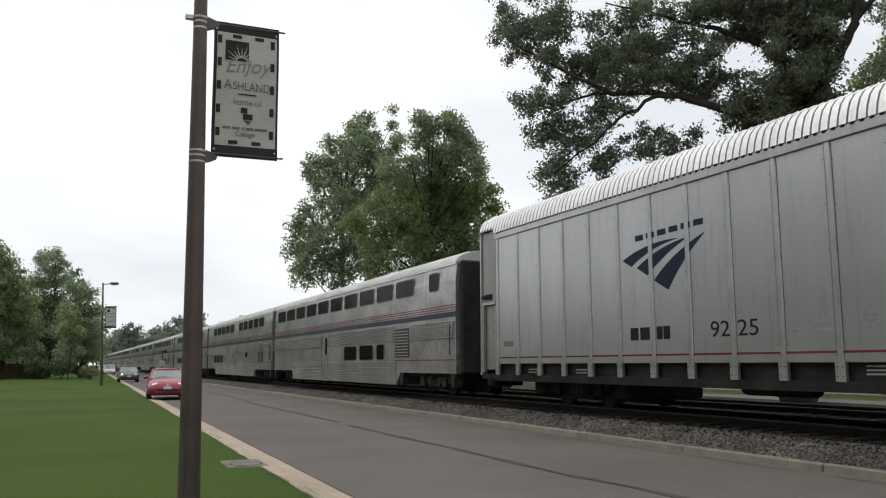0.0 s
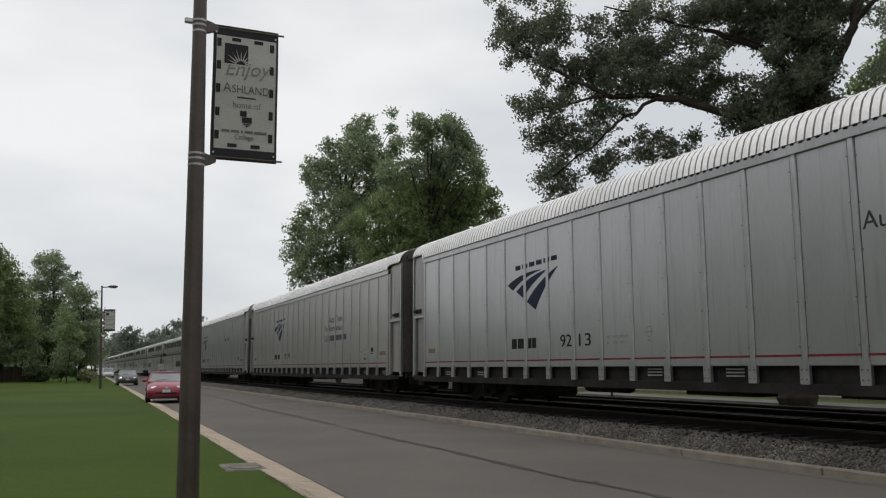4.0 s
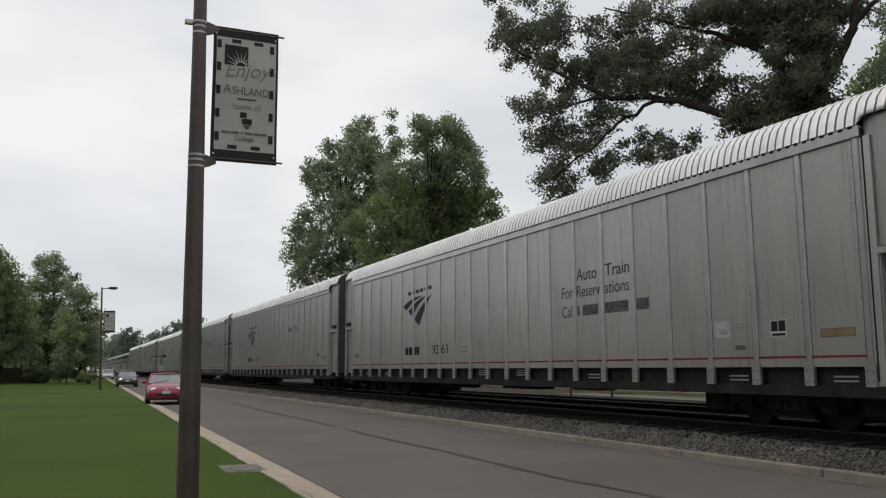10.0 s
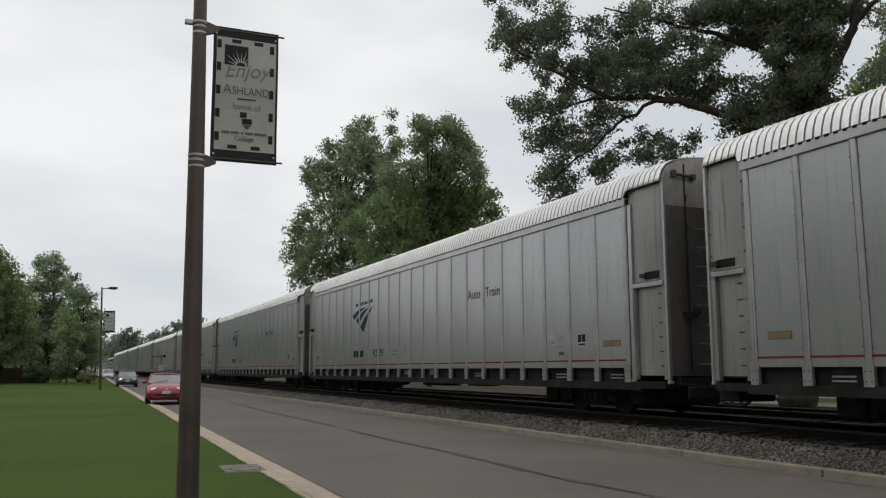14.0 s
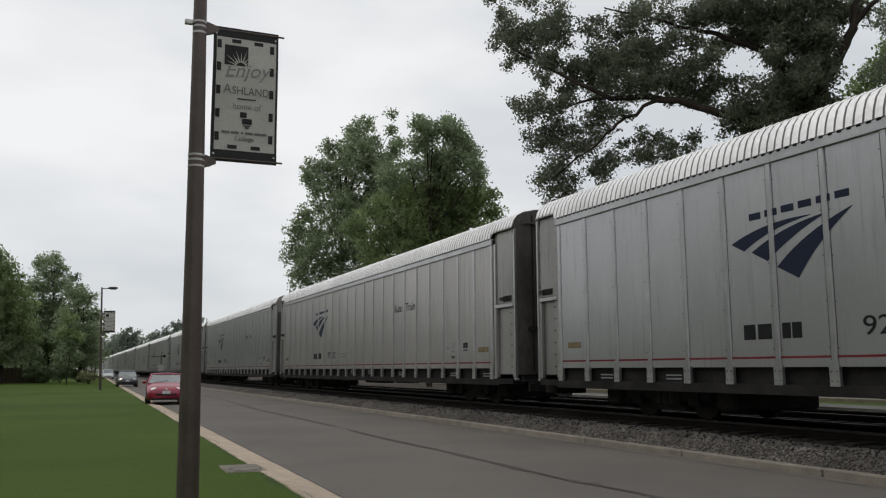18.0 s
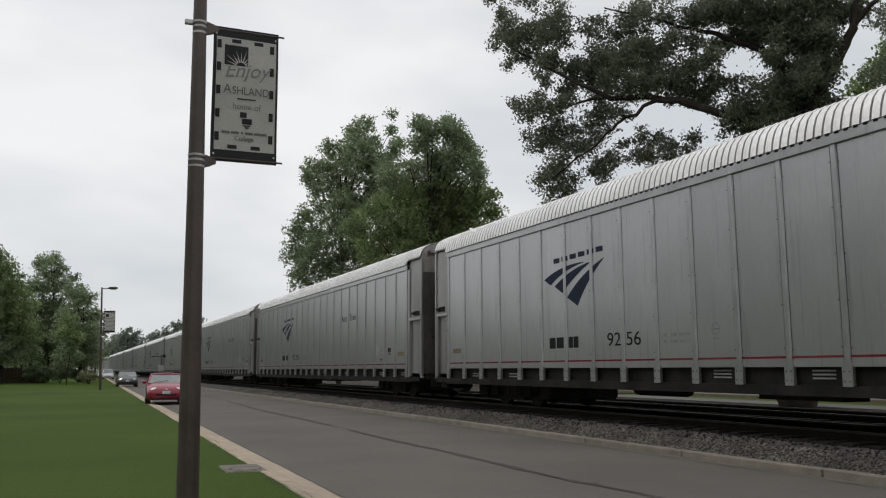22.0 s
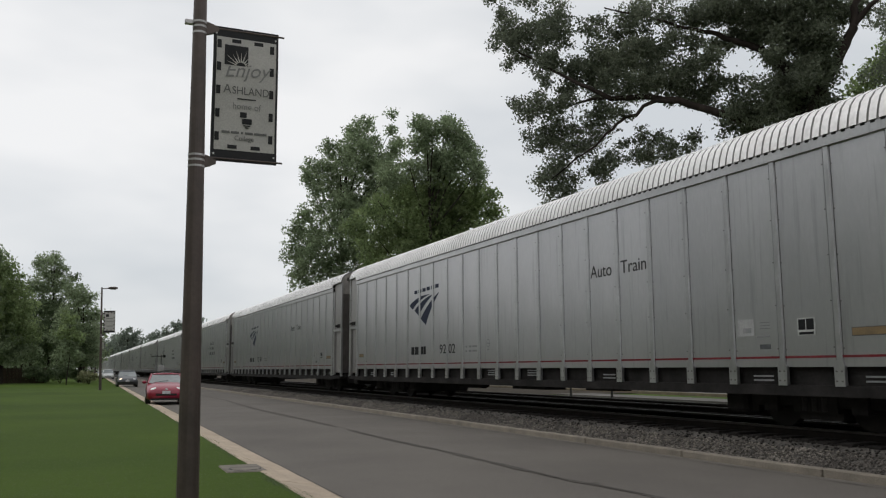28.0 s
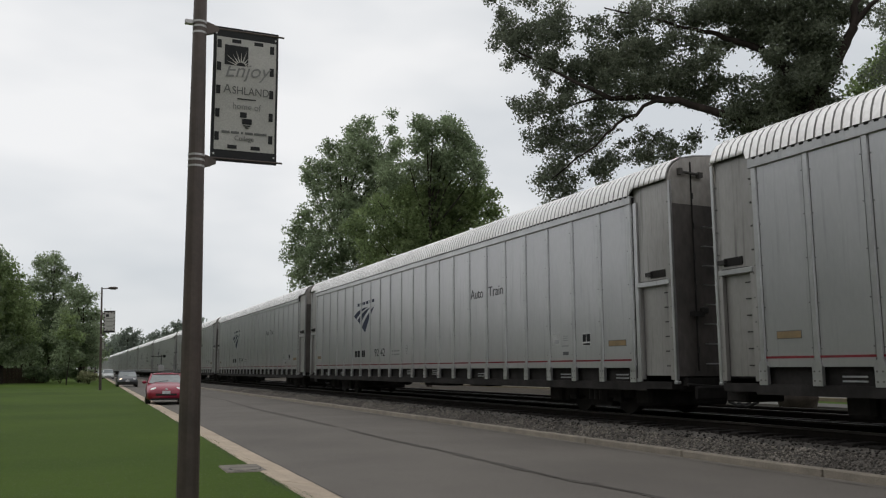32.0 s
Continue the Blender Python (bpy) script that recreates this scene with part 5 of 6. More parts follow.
tall_tree("maple_tree", "dense green broadleaf tree behind the tracks", (27.98, 66.34, 0.04, -22.87), MR, (LEAF_MID, LEAF_FRESH), 0.42, 0.26, 860, 50, 2.4, 17, 0.5, tall=1.0, extra=14, spread=3.4, low=7)
tall_tree("broadleaf_tree", "light green broadleaf tree beyond the oak", (35.87, 28.8, 0.04, -51.23),
          [(0.8, 16.2, 0.9), (0.1, 15.7, 0.7), (1.5, 16.9, 1.2), (-0.4, 15.3, 0.4), (0.5, 14.6, 0.9), (1.8, 15.4, 1.4), (2.5, 12.0, 2.0), (3.5, 15.0, 2.2), (4.5, 18.0, 2.0), (5.5, 13.0, 2.2)],
          (LEAF_FRESH, LEAF_FRESH), 0.35, 0.24, 600, 60, 1.5, 15, 0.4)
LA = [(-0.7, 12.4, 1.7), (0.3, 10.8, 1.7), (1.2, 8.7, 2.0), (0.1, 7.5, 2.5), (1.9, 5.6, 2.0), (0.6, 3.7, 2.1), (2.5, 3.6, 1.4), (-1.4, 14.0, 1.2), (-3.0, 12.6, 2.4), (-2.7, 8.6, 3.5), (-1.9, 4.8, 3.2)]
LB = [(-0.3, 16.0, 1.1), (-1.4, 15.0, 1.3), (0.6, 14.4, 1.3), (-0.6, 12.8, 1.9), (-2.2, 12.0, 1.3), (1.4, 12.2, 1.3), (2.4, 13.5, 0.6), (-1.4, 9.5, 2.3), (0.6, 9.2, 2.4), (-1.9, 6.2, 2.3), (0.1, 5.5, 2.4), (-0.7, 3.8, 2.0)]
LC = [(-0.9, 10.5, 1.5), (0.4, 10.2, 1.1), (1.1, 8.1, 1.1), (-1.1, 8.0, 2.1), (0.6, 6.0, 1.7), (-1.9, 6.0, 2.0), (-0.2, 3.9, 2.1), (1.3, 3.9, 0.9), (-1.4, 2.9, 1.5), (1.1, 2.4, 0.9)]
tall_tree("maple_tree", "dark green maple at the lawn's far edge", (-6.86, 104.78, 0.07, 3.75), LA, (LEAF_FRESH, LEAF_MID), 0.35, 0.3, 640, 70, 2.0, 13, 0.6)
tall_tree("sweetgum_tree", "tall airy tree behind the lawn", (-2.49, 119.97, 0.07, 1.19), LB, (LEAF_MID, LEAF_DARK), 0.3, 0.3, 480, 80, 1.8, 15, 0.6)
tall_tree("maple_tree", "rounded green maple beside the street", (1.24, 111.99, 0.07, -0.64), LC, (LEAF_MID, LEAF_MID), 0.3, 0.3, 640, 90, 1.6, 9, 0.6)
tall_tree("young_tree", "young green tree with a thin trunk on the lawn", (-0.18, 95.0, 0.07, 0.11),
          [(-0.1, 6.8, 0.8), (-0.5, 5.3, 1.0), (0.6, 5.0, 1.0), (0.1, 3.9, 1.2), (-0.5, 2.9, 0.8), (0.7, 2.9, 0.8)], (LEAF_FRESH, LEAF_MID), 0.09, 0.3, 380, 95, 0.8, 6, 0.4)


def shrub(label, x, y, w, h, mat, seed, name="shrub"):
    g = random.Random(seed)
    s = thing(name, label, "shrub", m=pose(x, y, 0.06))
    bm = bmesh.new()
    for k in range(5):
        a = k * 1.26
        tube(bm, [(0, 0, -0.1), (0.15 * w * math.cos(a), 0.15 * w * math.sin(a), h * 0.35), (0.3 * w * math.cos(a), 0.3 * w * math.sin(a), h * 0.7)], 0.04, 0.015, 5)
    part("stems", bm, BARK, s)
    cl = [(g.uniform(-0.35, 0.35) * w, g.uniform(0.3, 0.75) * h, 0.3 * min(w, h), g.uniform(-0.3, 0.3) * w) for _ in range(9)]
    foliage("crown", cl, mat, s, leaf=0.22, density=900, seed=seed, twig=0.3)
    return s


shrub("dark clipped evergreen shrub at the fence", -3.3, 108, 3.0, 2.1, LEAF_DARK, 1)
shrub("dark clipped evergreen shrub at the fence", -0.9, 107, 2.8, 2.2, LEAF_DARK, 2)
shrub("yellow-green rounded shrub beside the street", 2.0, 98, 2.0, 1.4, LEAF_YELLOW, 3)
shrub("dark evergreen shrub at the fence", -6.8, 116, 3.0, 1.8, LEAF_DARK, 4)
shrub("small round shrub under the trees", 1.1, 113, 2.0, 1.6, LEAF_DARK, 5)

fence = tagged(new("fence"), "brown board fence behind the lawn", "fence")
fence.matrix_basis = pose(-26, 109, 0.03)
first = part("fence_board", B(-0.07, 0.07, -0.012, 0.012, 0.0, 1.75), FENCE, fence)
for i in range(1, 160):
    again(first, 0.148 * i, random.uniform(-0.006, 0.006), random.uniform(-0.02, 0.02))
for i in range(10):
    part("fence_post", B(2.4 * i - 0.05, 2.4 * i + 0.05, 0.03, 0.13, -0.1, 1.8), FENCE, fence)

# woods in the distance, both sides of the line
far = np.random.default_rng(77)


def woods(label, x0, x1, y0, y1, count, h0, h1, mat, seed, leaf=0.9):
    g = np.random.default_rng(seed)
    cl, bm = [], bmesh.new()
    for _ in range(count):
        x, y, h = g.uniform(x0, x1), g.uniform(y0, y1), g.uniform(h0, h1)
        rod(bm, (x, y, -0.3), (x, y, h * 0.7), 0.3, 0.12, 6)
        for k in range(5):
            cl.append((x + g.normal(0, 1.6), h * (0.35 + 0.13 * k) + g.normal(0, 0.5), g.uniform(1.7, 2.7), y + g.normal(0, 1.6)))
    w = tagged(new("far_woods"), label, "trees", kind="stuff")
    part("trunks", bm, BARK, w)
    foliage("crowns", cl, mat, w, leaf=leaf, density=26, seed=seed, twig=1.2)
    return w


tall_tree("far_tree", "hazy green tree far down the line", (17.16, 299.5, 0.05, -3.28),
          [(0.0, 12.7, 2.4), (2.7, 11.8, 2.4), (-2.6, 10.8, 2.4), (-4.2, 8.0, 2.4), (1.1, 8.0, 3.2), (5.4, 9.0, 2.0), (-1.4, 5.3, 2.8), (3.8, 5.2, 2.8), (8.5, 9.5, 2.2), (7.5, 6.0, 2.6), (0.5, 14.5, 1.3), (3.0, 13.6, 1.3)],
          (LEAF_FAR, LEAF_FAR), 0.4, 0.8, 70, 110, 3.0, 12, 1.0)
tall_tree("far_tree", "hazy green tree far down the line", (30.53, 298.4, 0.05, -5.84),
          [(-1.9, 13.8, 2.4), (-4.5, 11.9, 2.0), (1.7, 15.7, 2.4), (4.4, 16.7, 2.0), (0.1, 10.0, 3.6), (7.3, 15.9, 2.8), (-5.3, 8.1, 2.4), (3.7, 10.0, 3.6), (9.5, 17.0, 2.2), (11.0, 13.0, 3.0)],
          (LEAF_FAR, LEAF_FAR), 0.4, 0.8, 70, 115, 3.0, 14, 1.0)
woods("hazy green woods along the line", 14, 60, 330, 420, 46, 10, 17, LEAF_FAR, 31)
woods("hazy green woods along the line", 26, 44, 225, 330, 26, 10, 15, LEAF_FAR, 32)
woods("green trees along the street far off", -24, 3, 150, 260, 44, 8, 13, LEAF_MID, 33, 0.7)
woods("green trees across the tracks", 48, 95, 20, 180, 60, 9, 15, LEAF_MID, 34, 0.7)
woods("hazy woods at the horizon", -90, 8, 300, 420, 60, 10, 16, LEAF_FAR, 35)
# next three: out of view, added to shape what the car panels reflect
woods("unseen tall trees beside the lawn, added for panel reflections", -40, -17, -30, 54, 62, 11, 18, LEAF_MID, 36, 0.8)
woods("unseen low trees past the fence, added for panel reflections", -46, -16, 92, 150, 54, 6.5, 9.2, LEAF_MID, 38, 0.8)
woods("unseen low trees beside the lawn, added for panel reflections", -42, -20, 56, 90, 34, 4.8, 6.6, LEAF_MID, 39, 0.7)
woods("green trees far behind on the street", -60, 70, -180, -110, 50, 9, 15, LEAF_MID, 37, 1.0)


# ---- street lamps with banners ----
def banner(parent_pole, at, w, h, detail):
    """A cloth banner with a cream field, dark border and film-like marks. Local x runs out from the pole, the face looks to -y."""
    b = thing("street_banner", "cream and black cloth banner hung from a lamp pole", "banner", "street banners", m=at)
    seg = 12
    wav = lambda z: 0.03 * math.sin(z / h * 5.2 + 0.6)
    def sheet(name, x0, x1, z0, z1, off, mat, parent, label="", n=seg):
        bm = bmesh.new()
        rows = []
        for k in range(n + 1):
            z = z0 + (z1 - z0) * k / n
            rows.append([(x, wav(z) * (1 - 0.55 * x / w) - off, z) for x in (x0, (x0 + x1) / 2, x1)])
        loft(bm, rows, closed=False)
        geo = bmesh.ops.solidify(bm, geom=bm.faces[:], thickness=0.003)
        bmesh.ops.recalc_face_normals(bm, faces=bm.faces[:])
        return part(name, bm, mat, parent, label)
    cloth = sheet("border", 0, w, 0, h, 0.0, BANNER_BLACK, b, "black banner border")
    sheet("field", 0.05 * w, 0.965 * w, 0.087 * h, 0.922 * h, 0.004, BANNER_CREAM, cloth, "cream printed field")
    for z, k in ((0.02 * h, 0), (0.98 * h, 1)):
        for x in (0.045 * w, 0.955 * w):
            gz = z + (0.035 * h if k == 0 else -0.035 * h)
            part("grommet", R((x, wav(gz) * (1 - 0.55 * x / w) - 0.006, gz), (x, wav(gz) * (1 - 0.55 * x / w) + 0.006, gz), 0.012, n=8), BAND, cloth, "bright metal grommet")
        part("banner_arm", R((-0.05, wav(z) * 0.6, z), (w + 0.07, wav(z) * 0.6, z), 0.012, n=7), BRONZE, b)
    marks = []
    for k in range(5):
        z = h * (0.155 + 0.17 * k)
        marks += [(0.085 * w, z), (0.895 * w, z)]
    for i, (x, z) in enumerate(marks):
        sheet("edge_mark", x - 0.028 * w, x + 0.036 * w, z, z + 0.062 * h, 0.008, BANNER_BLACK, b, n=2)
    for x, z in ((0.25, 0.1), (0.60, 0.1), (0.28, 0.885), (0.62, 0.885)):
        sheet("edge_mark", x * w, (x + 0.14) * w, z * h, (z + 0.027) * h, 0.008, BANNER_BLACK, b, n=2)
    if not detail:
        sheet("sun_square", 0.2 * w, 0.45 * w, 0.72 * h, 0.84 * h, 0.008, BANNER_BLACK, b, n=2)
        for z in (0.63, 0.5, 0.28):
            sheet("writing_bar", 0.24 * w, 0.8 * w, z * h, (z + 0.035) * h, 0.008, BANNER_GREY, b, n=2)
        return b
    sq = sheet("sun_square", 0.17 * w, 0.53 * w, 0.715 * h, 0.865 * h, 0.008, BANNER_BLACK, b, "dark square with a rising sun", n=3)
    bm = bmesh.new()
    cx, cz, face = 0.42 * w, 0.705 * h, -0.014 + wav(0.75 * h) * 0.75
    for k in range(11):
        a = radians(2 + 17.5 * k)
        r1 = (0.19 if k % 2 else 0.235) * (1.0 if k > 2 else 0.75)
        p0 = [(cx + 0.06 * math.cos(a + d), face, cz + 0.06 * math.sin(a + d)) for d in (-0.14, 0.14)]
        bm.faces.new([bm.verts.new(q) for q in (*p0, (cx + r1 * math.cos(a), face, cz + r1 * math.sin(a)))])
    part("sun_rays", bm, BANNER_CREAM, sq, "cream sun rays")
    def words(text, size, x, z, width, mat, slant=0.0, turn=0.0):
        o = lettering("writing", text, size, mat, b, Matrix.Translation((x * w, wav(z * h) * (1 - 0.55 * 0.5) - 0.012, z * h)) @ Matrix.Rotation(radians(90), 4, "X") @ Matrix.Rotation(radians(turn), 4, "Z"), width * w, thick=0.001)
        for v in o.data.vertices:
            v.co.x += slant * v.co.y
        return tagged(o, "grey printed words", kind="stuff")
    words("Enjoy", 0.25, 0.17, 0.625, 0.66, BANNER_GREY, 0.35, 4.0)
    words("A", 0.175, 0.165, 0.505, 0.12, BANNER_PRINT)
    words("SHLAND", 0.14, 0.295, 0.505, 0.56, BANNER_PRINT)
    words("home of", 0.115, 0.31, 0.395, 0.43, BANNER_GREY)
    sheet("rule", 0.38 * w, 0.66 * w, 0.468 * h, 0.476 * h, 0.008, BANNER_BLACK, b, n=1)
    sheet("crest", 0.43 * w, 0.53 * w, 0.335 * h, 0.375 * h, 0.008, BANNER_BLACK, b, n=1)
    sheet("crest", 0.465 * w, 0.61 * w, 0.288 * h, 0.328 * h, 0.010, BANNER_BLACK, b, n=1)
    sheet("crest", 0.485 * w, 0.59 * w, 0.272 * h, 0.279 * h, 0.010, BANNER_BLACK, b, n=1)
    sheet("crest", 0.515 * w, 0.56 * w, 0.258 * h, 0.266 * h, 0.010, BANNER_BLACK, b, n=1)
    for x0, x1 in ((0.16, 0.28), (0.30, 0.42), (0.45, 0.48), (0.51, 0.63), (0.65, 0.84)):
        sheet("writing_bar", x0 * w, x1 * w, 0.212 * h, 0.229 * h, 0.008, BANNER_PRINT, b, n=1)
    words("College", 0.085, 0.35, 0.163, 0.29, BANNER_PRINT)
    return b


def street_lamp(x, y, height, lean=0.0, label="bronze-brown street lamp pole on the lawn", r=0.105, z_arms=(5.35, 3.75)):
    lamp = thing("street_lamp", label, "street lamp", "street lamps", m=pose(x, y, 0.03, 0, lean, 0))
    bm = R((0, 0, 0), (0, 0, height), r, r * 0.54, n=20)
    part("pole", bm, BRONZE, lamp, smooth=False)
    part("base_cover", R((0, 0, -0.05), (0, 0, 0.05), r * 1.06, r * 1.03, n=16), BRONZE, lamp)
    for z in z_arms:
        for dz in (-0.075, 0.0, 0.06):
            part("band", R((0, 0, z + dz - 0.012), (0, 0, z + dz + 0.012), r * (1.03 - 0.46 * z / height), n=20), BAND, lamp, "bright steel band")
        bm = bmesh.new()
        loft(bm, [[(xx, -0.03, z - hz), (xx, 0.03, z - hz), (xx, 0.03, z + hz), (xx, -0.03, z + hz)] for xx, hz in ((r * 0.5, 0.085), (r + 0.03, 0.055), (r + 0.10, 0.02))])
        part("arm_bracket", bm, BRONZE, lamp)
    part("band_clip", B(-r - 0.05, -r * 0.6, -0.03, 0.03, z_arms[0] + 0.02, z_arms[0] + 0.08, bevel=0.01), BAND, lamp)
    bm = R((0, 0, height - 0.12), (0.6, 0, height - 0.08), 0.035, n=8)
    part("lamp_arm", bm, BRONZE, lamp)
    bm = bmesh.new()
    loft(bm, [[(xx, ww * math.cos(a), height - 0.06 + hh * math.sin(a)) for a in [k * math.pi / 5 for k in range(10)]]
              for xx, ww, hh in ((0.45, 0.06, 0.05), (0.6, 0.15, 0.10), (0.95, 0.18, 0.11), (1.12, 0.10, 0.06))])
    head = part("lamp_head", bm, BRONZE, lamp, smooth=True)
    part("lens", B(0.6, 1.02, -0.13, 0.13, height - 0.185, height - 0.16, bevel=0.02), PLATE, head)
    return lamp


near_pole = pose(1.305, 10.12, 0.03, 0, -0.75, 0)
street_lamp(1.305, 10.12, 7.2, lean=-0.75, z_arms=(5.65, 3.99), r=0.127)
banner(None, near_pole @ pose(0.16, 0, 4.01, 0, 0.15, 0), 0.80, 1.69, True)
street_lamp(2.21, 68.7, 7.75, lean=-1.9, z_arms=(5.75, 4.1))
banner(None, pose(2.21, 68.7, 0.05, 0, -1.9, 0) @ pose(0.16, 0, 4.28), 0.82, 1.66, False)
street_lamp(3.35, 128.0, 8.1, z_arms=(5.9, 4.3), label="distant street lamp pole beside the street")
banner(None, pose(3.35 + 0.22, 128.0, 4.25), 0.82, 1.66, False)


# ---- parked cars ----
def parked_car(name, label, paint, x, y, rz, size=(1.72, 4.0, 1.48), hatch=True, lights=LAMP_LENS, rear=False, lit=False):
    """The nose looks to local -y."""
    w, ln, h = size
    car = thing(name, label, "car", "parked cars", m=pose(x, y, 0.02, 0, 0, rz))
    hw = w / 2
    def ring(yy, half, z0, z1, crown):
        return [(-half, yy, z0 + 0.06), (-half * 1.0, yy, (z0 + z1) / 2), (-half * 0.94, yy, z1 - 0.04), (-half * 0.6, yy, z1 + crown * 0.7), (0, yy, z1 + crown),
                (half * 0.6, yy, z1 + crown * 0.7), (half * 0.94, yy, z1 - 0.04), (half, yy, (z0 + z1) / 2), (half, yy, z0 + 0.06), (half * 0.85, yy, z0), (-half * 0.85, yy, z0)]
    bm = bmesh.new()
    f = ln / 2
    tail = 0.92 if hatch else 0.86
    loft(bm, [ring(-f, hw * 0.72, 0.34, 0.60, 0.02), ring(-f + 0.10, hw * 0.88, 0.24, 0.68, 0.03), ring(-f + 0.35, hw * 0.97, 0.20, 0.78, 0.05), ring(-f + 0.8, hw, 0.18, 0.88, 0.05),
              ring(-f + 1.15, hw, 0.18, 0.95, 0.03), ring(0, hw, 0.18, 0.96, 0.0), ring(f - 0.5, hw, 0.2, 0.98, 0.0), ring(f - 0.1, hw * 0.95, 0.24, tail, 0.0), ring(f, hw * 0.86, 0.34, tail - 0.1, 0.0)])
    part("body", bm, paint, car, smooth=True)
    g = hw * 0.93
    y0, y1, y2, y3 = -f + 1.05, -f + 1.75, f - 1.0, f - (0.25 if hatch else 0.7)
    bm = bmesh.new()
    def cab(yy, half, z):
        return [(-half, yy, z), (-half * 0.7, yy, z + 0.03), (0, yy, z + 0.045), (half * 0.7, yy, z + 0.03), (half, yy, z), (half * 0.9, yy, z - 0.04), (-half * 0.9, yy, z - 0.04)]
    loft(bm, [cab(y1 - 0.02, g * 0.76, h - 0.05), cab((y1 + y2) / 2, g * 0.79, h - 0.03), cab(y2, g * 0.76, h - 0.06)])
    part("roof", bm, paint, car, smooth=True)
    bm = bmesh.new()
    loft(bm, [[(-g * 0.97, y0, 0.94), (g * 0.97, y0, 0.94), (g * 0.97, y3, 0.94), (-g * 0.97, y3, 0.94)], [(-g * 0.77, y1, h - 0.06), (g * 0.77, y1, h - 0.06), (g * 0.75, y2, h - 0.07), (-g * 0.75, y2, h - 0.07)]])
    part("windows", bm, CAR_GLASS, car, "pale reflecting car glass")
    bm = bmesh.new()
    for s in (-1, 1):
        rod(bm, (s * g * 0.98, y0 - 0.02, 0.92), (s * g * 0.78, y1, h - 0.05), 0.035, n=6)
        rod(bm, (s * g * 0.98, y3, 0.92), (s * g * 0.77, y2, h - 0.05), 0.05, n=6)
        rod(bm, (s * g * 0.985, (y0 + y3) / 2, 0.92), (s * g * 0.80, (y0 + y3) / 2, h - 0.05), 0.03, n=6)
    part("pillars", bm, paint, car)
    for s in (-1, 1):
        bm = bmesh.new()
        bmesh.ops.create_uvsphere(bm, u_segments=10, v_segments=7, radius=1, matrix=Matrix.LocRotScale((s * hw * 0.70, -f + 0.24, 0.68), Euler((0.3, 0.25 * s, s * 0.5)), (0.19, 0.15, 0.05)))
        part("headlight", bm, WARM_LENS if lit and s < 0 else lights, car, "pale headlamp", smooth=True)
        bm = bmesh.new()
        bmesh.ops.create_uvsphere(bm, u_segments=8, v_segments=6, radius=1, matrix=Matrix.LocRotScale((s * (hw + 0.09), y0 + 0.25, 0.98), None, (0.11, 0.07, 0.075)))
        part("mirror", bm, paint, car, smooth=True)
        bm = bmesh.new()
        bmesh.ops.create_uvsphere(bm, u_segments=8, v_segments=6, radius=1, matrix=Matrix.LocRotScale((s * hw * 0.74, f - 0.08, 0.78), None, (0.16, 0.07, 0.11)))
        part("tail_light", bm, TAIL_LENS if rear else RED_LINE, car, smooth=True)
        for q in (-f + 0.75, f - 0.75):
            bm = R((s * (hw - 0.20), q, 0.31), (s * (hw + 0.01), q, 0.31), 0.31, n=20)
            wh = part("wheel", bm, RUBBER, car, "black tyre")
            part("rim", R((s * (hw - 0.02), q, 0.31), (s * (hw + 0.018), q, 0.31), 0.19, 0.17, n=12), BAND, wh)
    part("grille", B(-hw * 0.55, hw * 0.55, -f - 0.012, -f + 0.12, 0.37, 0.50, bevel=0.03), RUBBER, car, "black lower grille")
    part("bumper_lip", B(-hw * 0.8, hw * 0.8, -f + 0.03, -f + 0.3, 0.20, 0.27, bevel=0.02), RUBBER, car)
    part("number_plate", B(-0.17, 0.17, -f - 0.025, -f + 0.02, 0.47, 0.60), PLATE, car, "pale blank number plate")
    bm = bmesh.new()
    bmesh.ops.create_uvsphere(bm, u_segments=8, v_segments=6, radius=1, matrix=Matrix.LocRotScale((0, -f + 0.03, 0.66), None, (0.07, 0.03, 0.05)))
    part("badge", bm, BAND, car)
    part("wiper", R((-0.5, y0 - 0.01, 0.96), (0.1, y0 + 0.12, 1.05), 0.01, n=5), RUBBER, car)
    return car


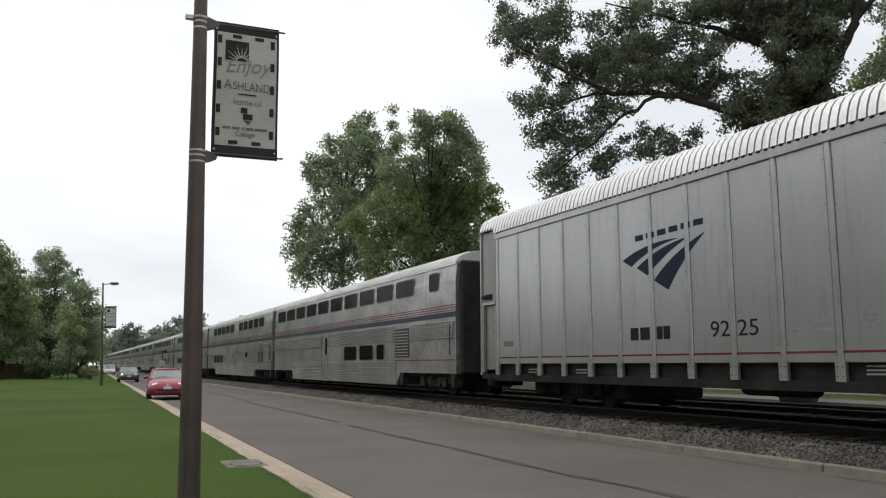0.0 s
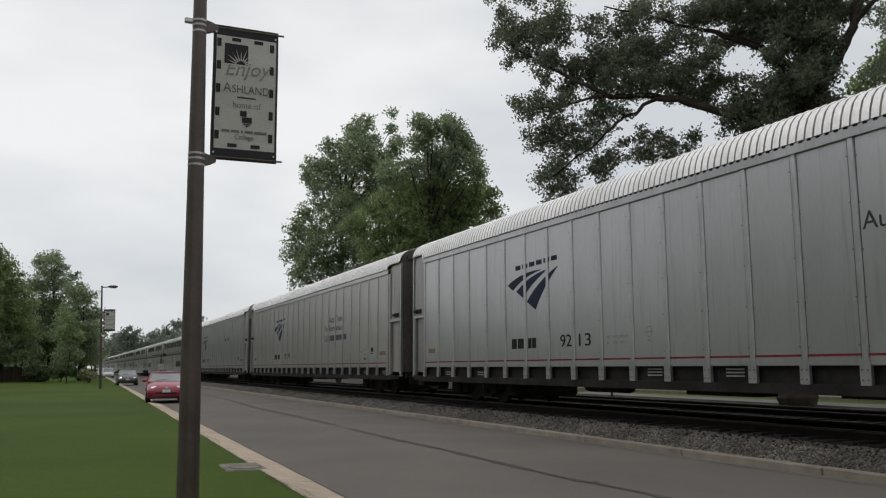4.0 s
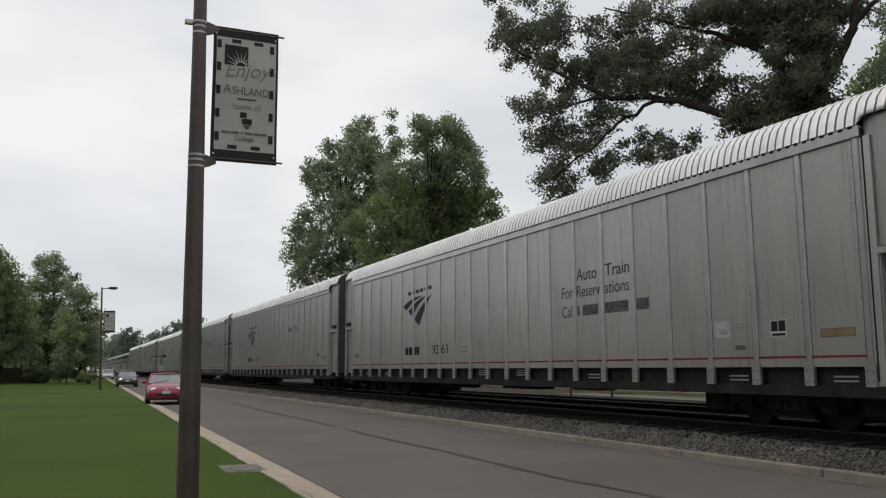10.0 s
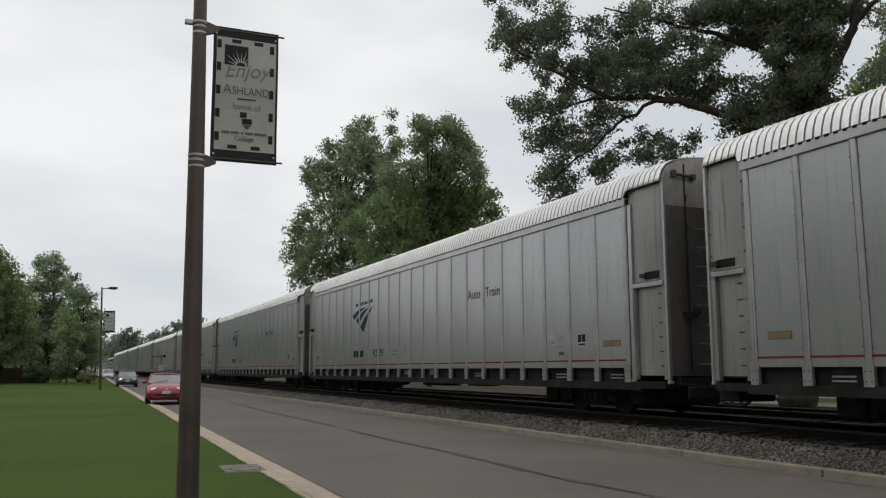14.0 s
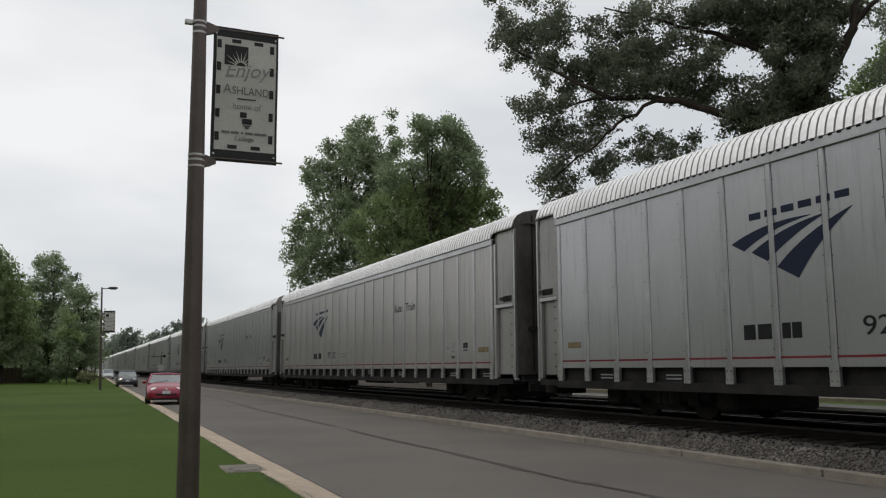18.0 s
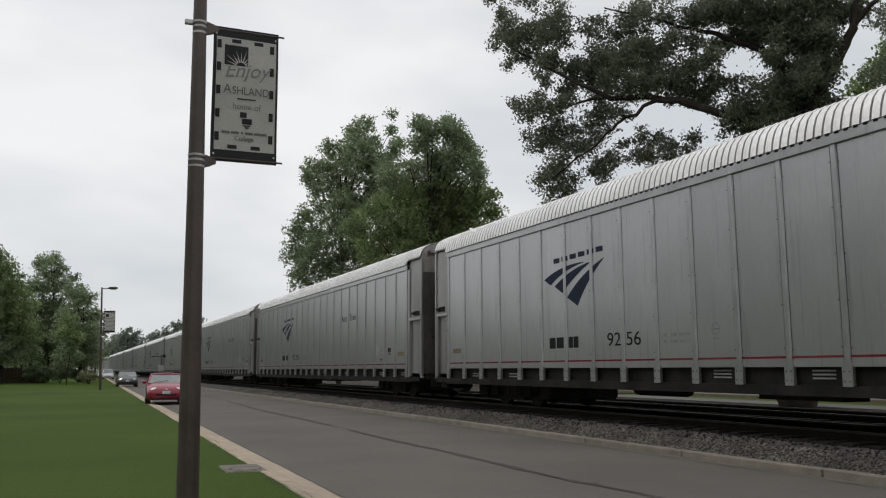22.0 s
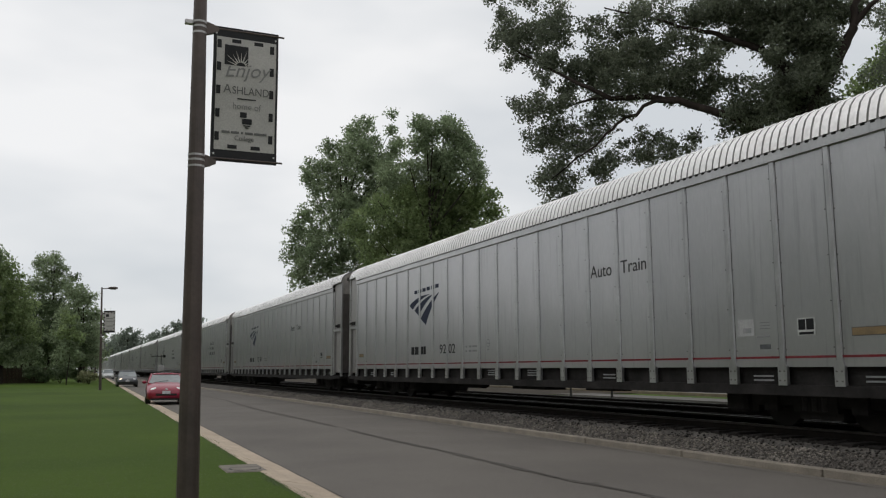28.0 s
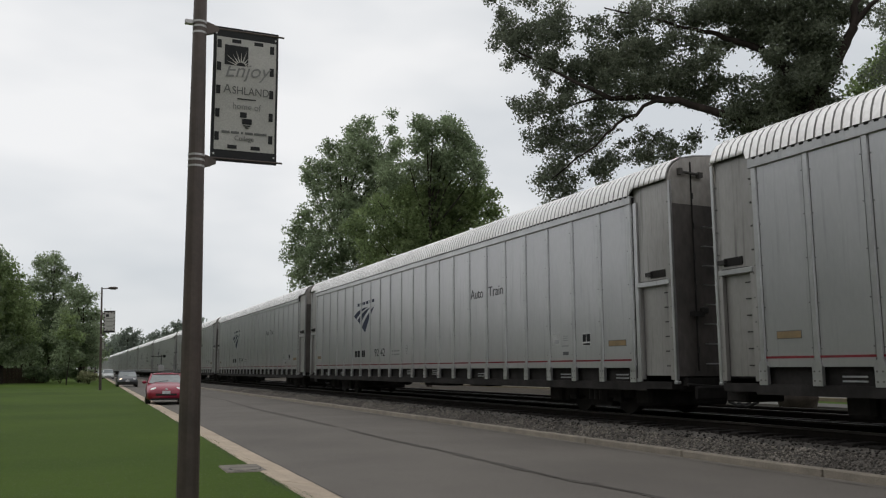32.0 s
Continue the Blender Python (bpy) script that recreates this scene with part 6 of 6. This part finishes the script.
parked_car("hatchback_car", "small red hatchback parked at the gutter", CAR_RED, 4.15, 41.6, TILT - 2.5, (1.68, 4.0, 1.38))
parked_car("sedan_car", "dark grey sedan parked at the gutter with a light on", CAR_GREY, 4.95, 84, TILT, (1.78, 4.6, 1.45), False, lit=True)
parked_car("wagon_car", "white wagon parked far down the street", CAR_WHITE, 6.15, 156, TILT, (1.85, 4.7, 1.65))
parked_car("sedan_car", "white car parked far down the street", CAR_WHITE, 6.6, 182, TILT, (1.8, 4.5, 1.5), False)
parked_car("sedan_car", "pale car parked far down the street", CAR_WHITE, 5.9, 176, TILT, (1.8, 4.5, 1.5), False)

# a crossing signal between street and track, far down
sig = thing("crossing_signal", "dark crossing signal mast beside the track", "signal", m=pose(9.35, 99, 0.0))
part("mast", R((0, 0, 0), (0, 0, 3.2), 0.05, n=10), SHADE_STEEL, sig)
part("signal_arm", R((-1.1, 0, 2.98), (0.3, 0, 3.05), 0.035, n=8), SHADE_STEEL, sig)
part("signal_head", R((0.3, -0.06, 3.05), (0.3, 0.1, 3.05), 0.16, n=16), BLACK_PAINT, sig, "round black signal head")
part("control_box", B(-0.32, 0.32, -0.25, 0.25, 1.4, 2.05, bevel=0.03), BAND, sig, "pale metal control box")

# pale posts across the tracks
for y in (30, 33.2):
    p = thing("marker_post", "thin dark marker post across the tracks", "post", "marker posts", m=pose(21.0, y, 0.02))
    part("post", R((0, 0, 0), (0, 0, 1.0), 0.05, n=8), SHADE_STEEL, p)
    part("cap", R((0, 0, 1.0), (0, 0, 1.03), 0.06, 0.04, n=8), SHADE_STEEL, p)
yk = tagged(new("yellow_kerb"), "faded yellow kerb across the tracks", kind="structure")
first = part("kerbstone", B(31.9, 32.2, 0.01, 2.99, 0.0, 0.2, bevel=0.02), YELLOW_KERB, yk)
for i in range(1, 26):
    again(first, 0, 3 * i, 0)


# ---- what moves: the train rolls away along the near track ----
ROLL = ((0.0, 0.16), (3.0, 46.77), (6.0, 93.5), (9.0, 140.06), (13.0, 202.85), (16.0, 250.15), (19.0, 297.75), (23.0, 361.25), (28.0, 440.1), (32.0, 503.4))


def motions():
    for k, car in enumerate(racks):
        walk(car, [(t, pose(12.29, 21.63 + d - 28.5 * k, RAIL_Z)) for t, d in ROLL])
    for k, car in enumerate(coaches):
        walk(car, [(t, pose(12.29, 23.3 + d + 25.91 * k, RAIL_Z)) for t, d in ROLL])


motions()
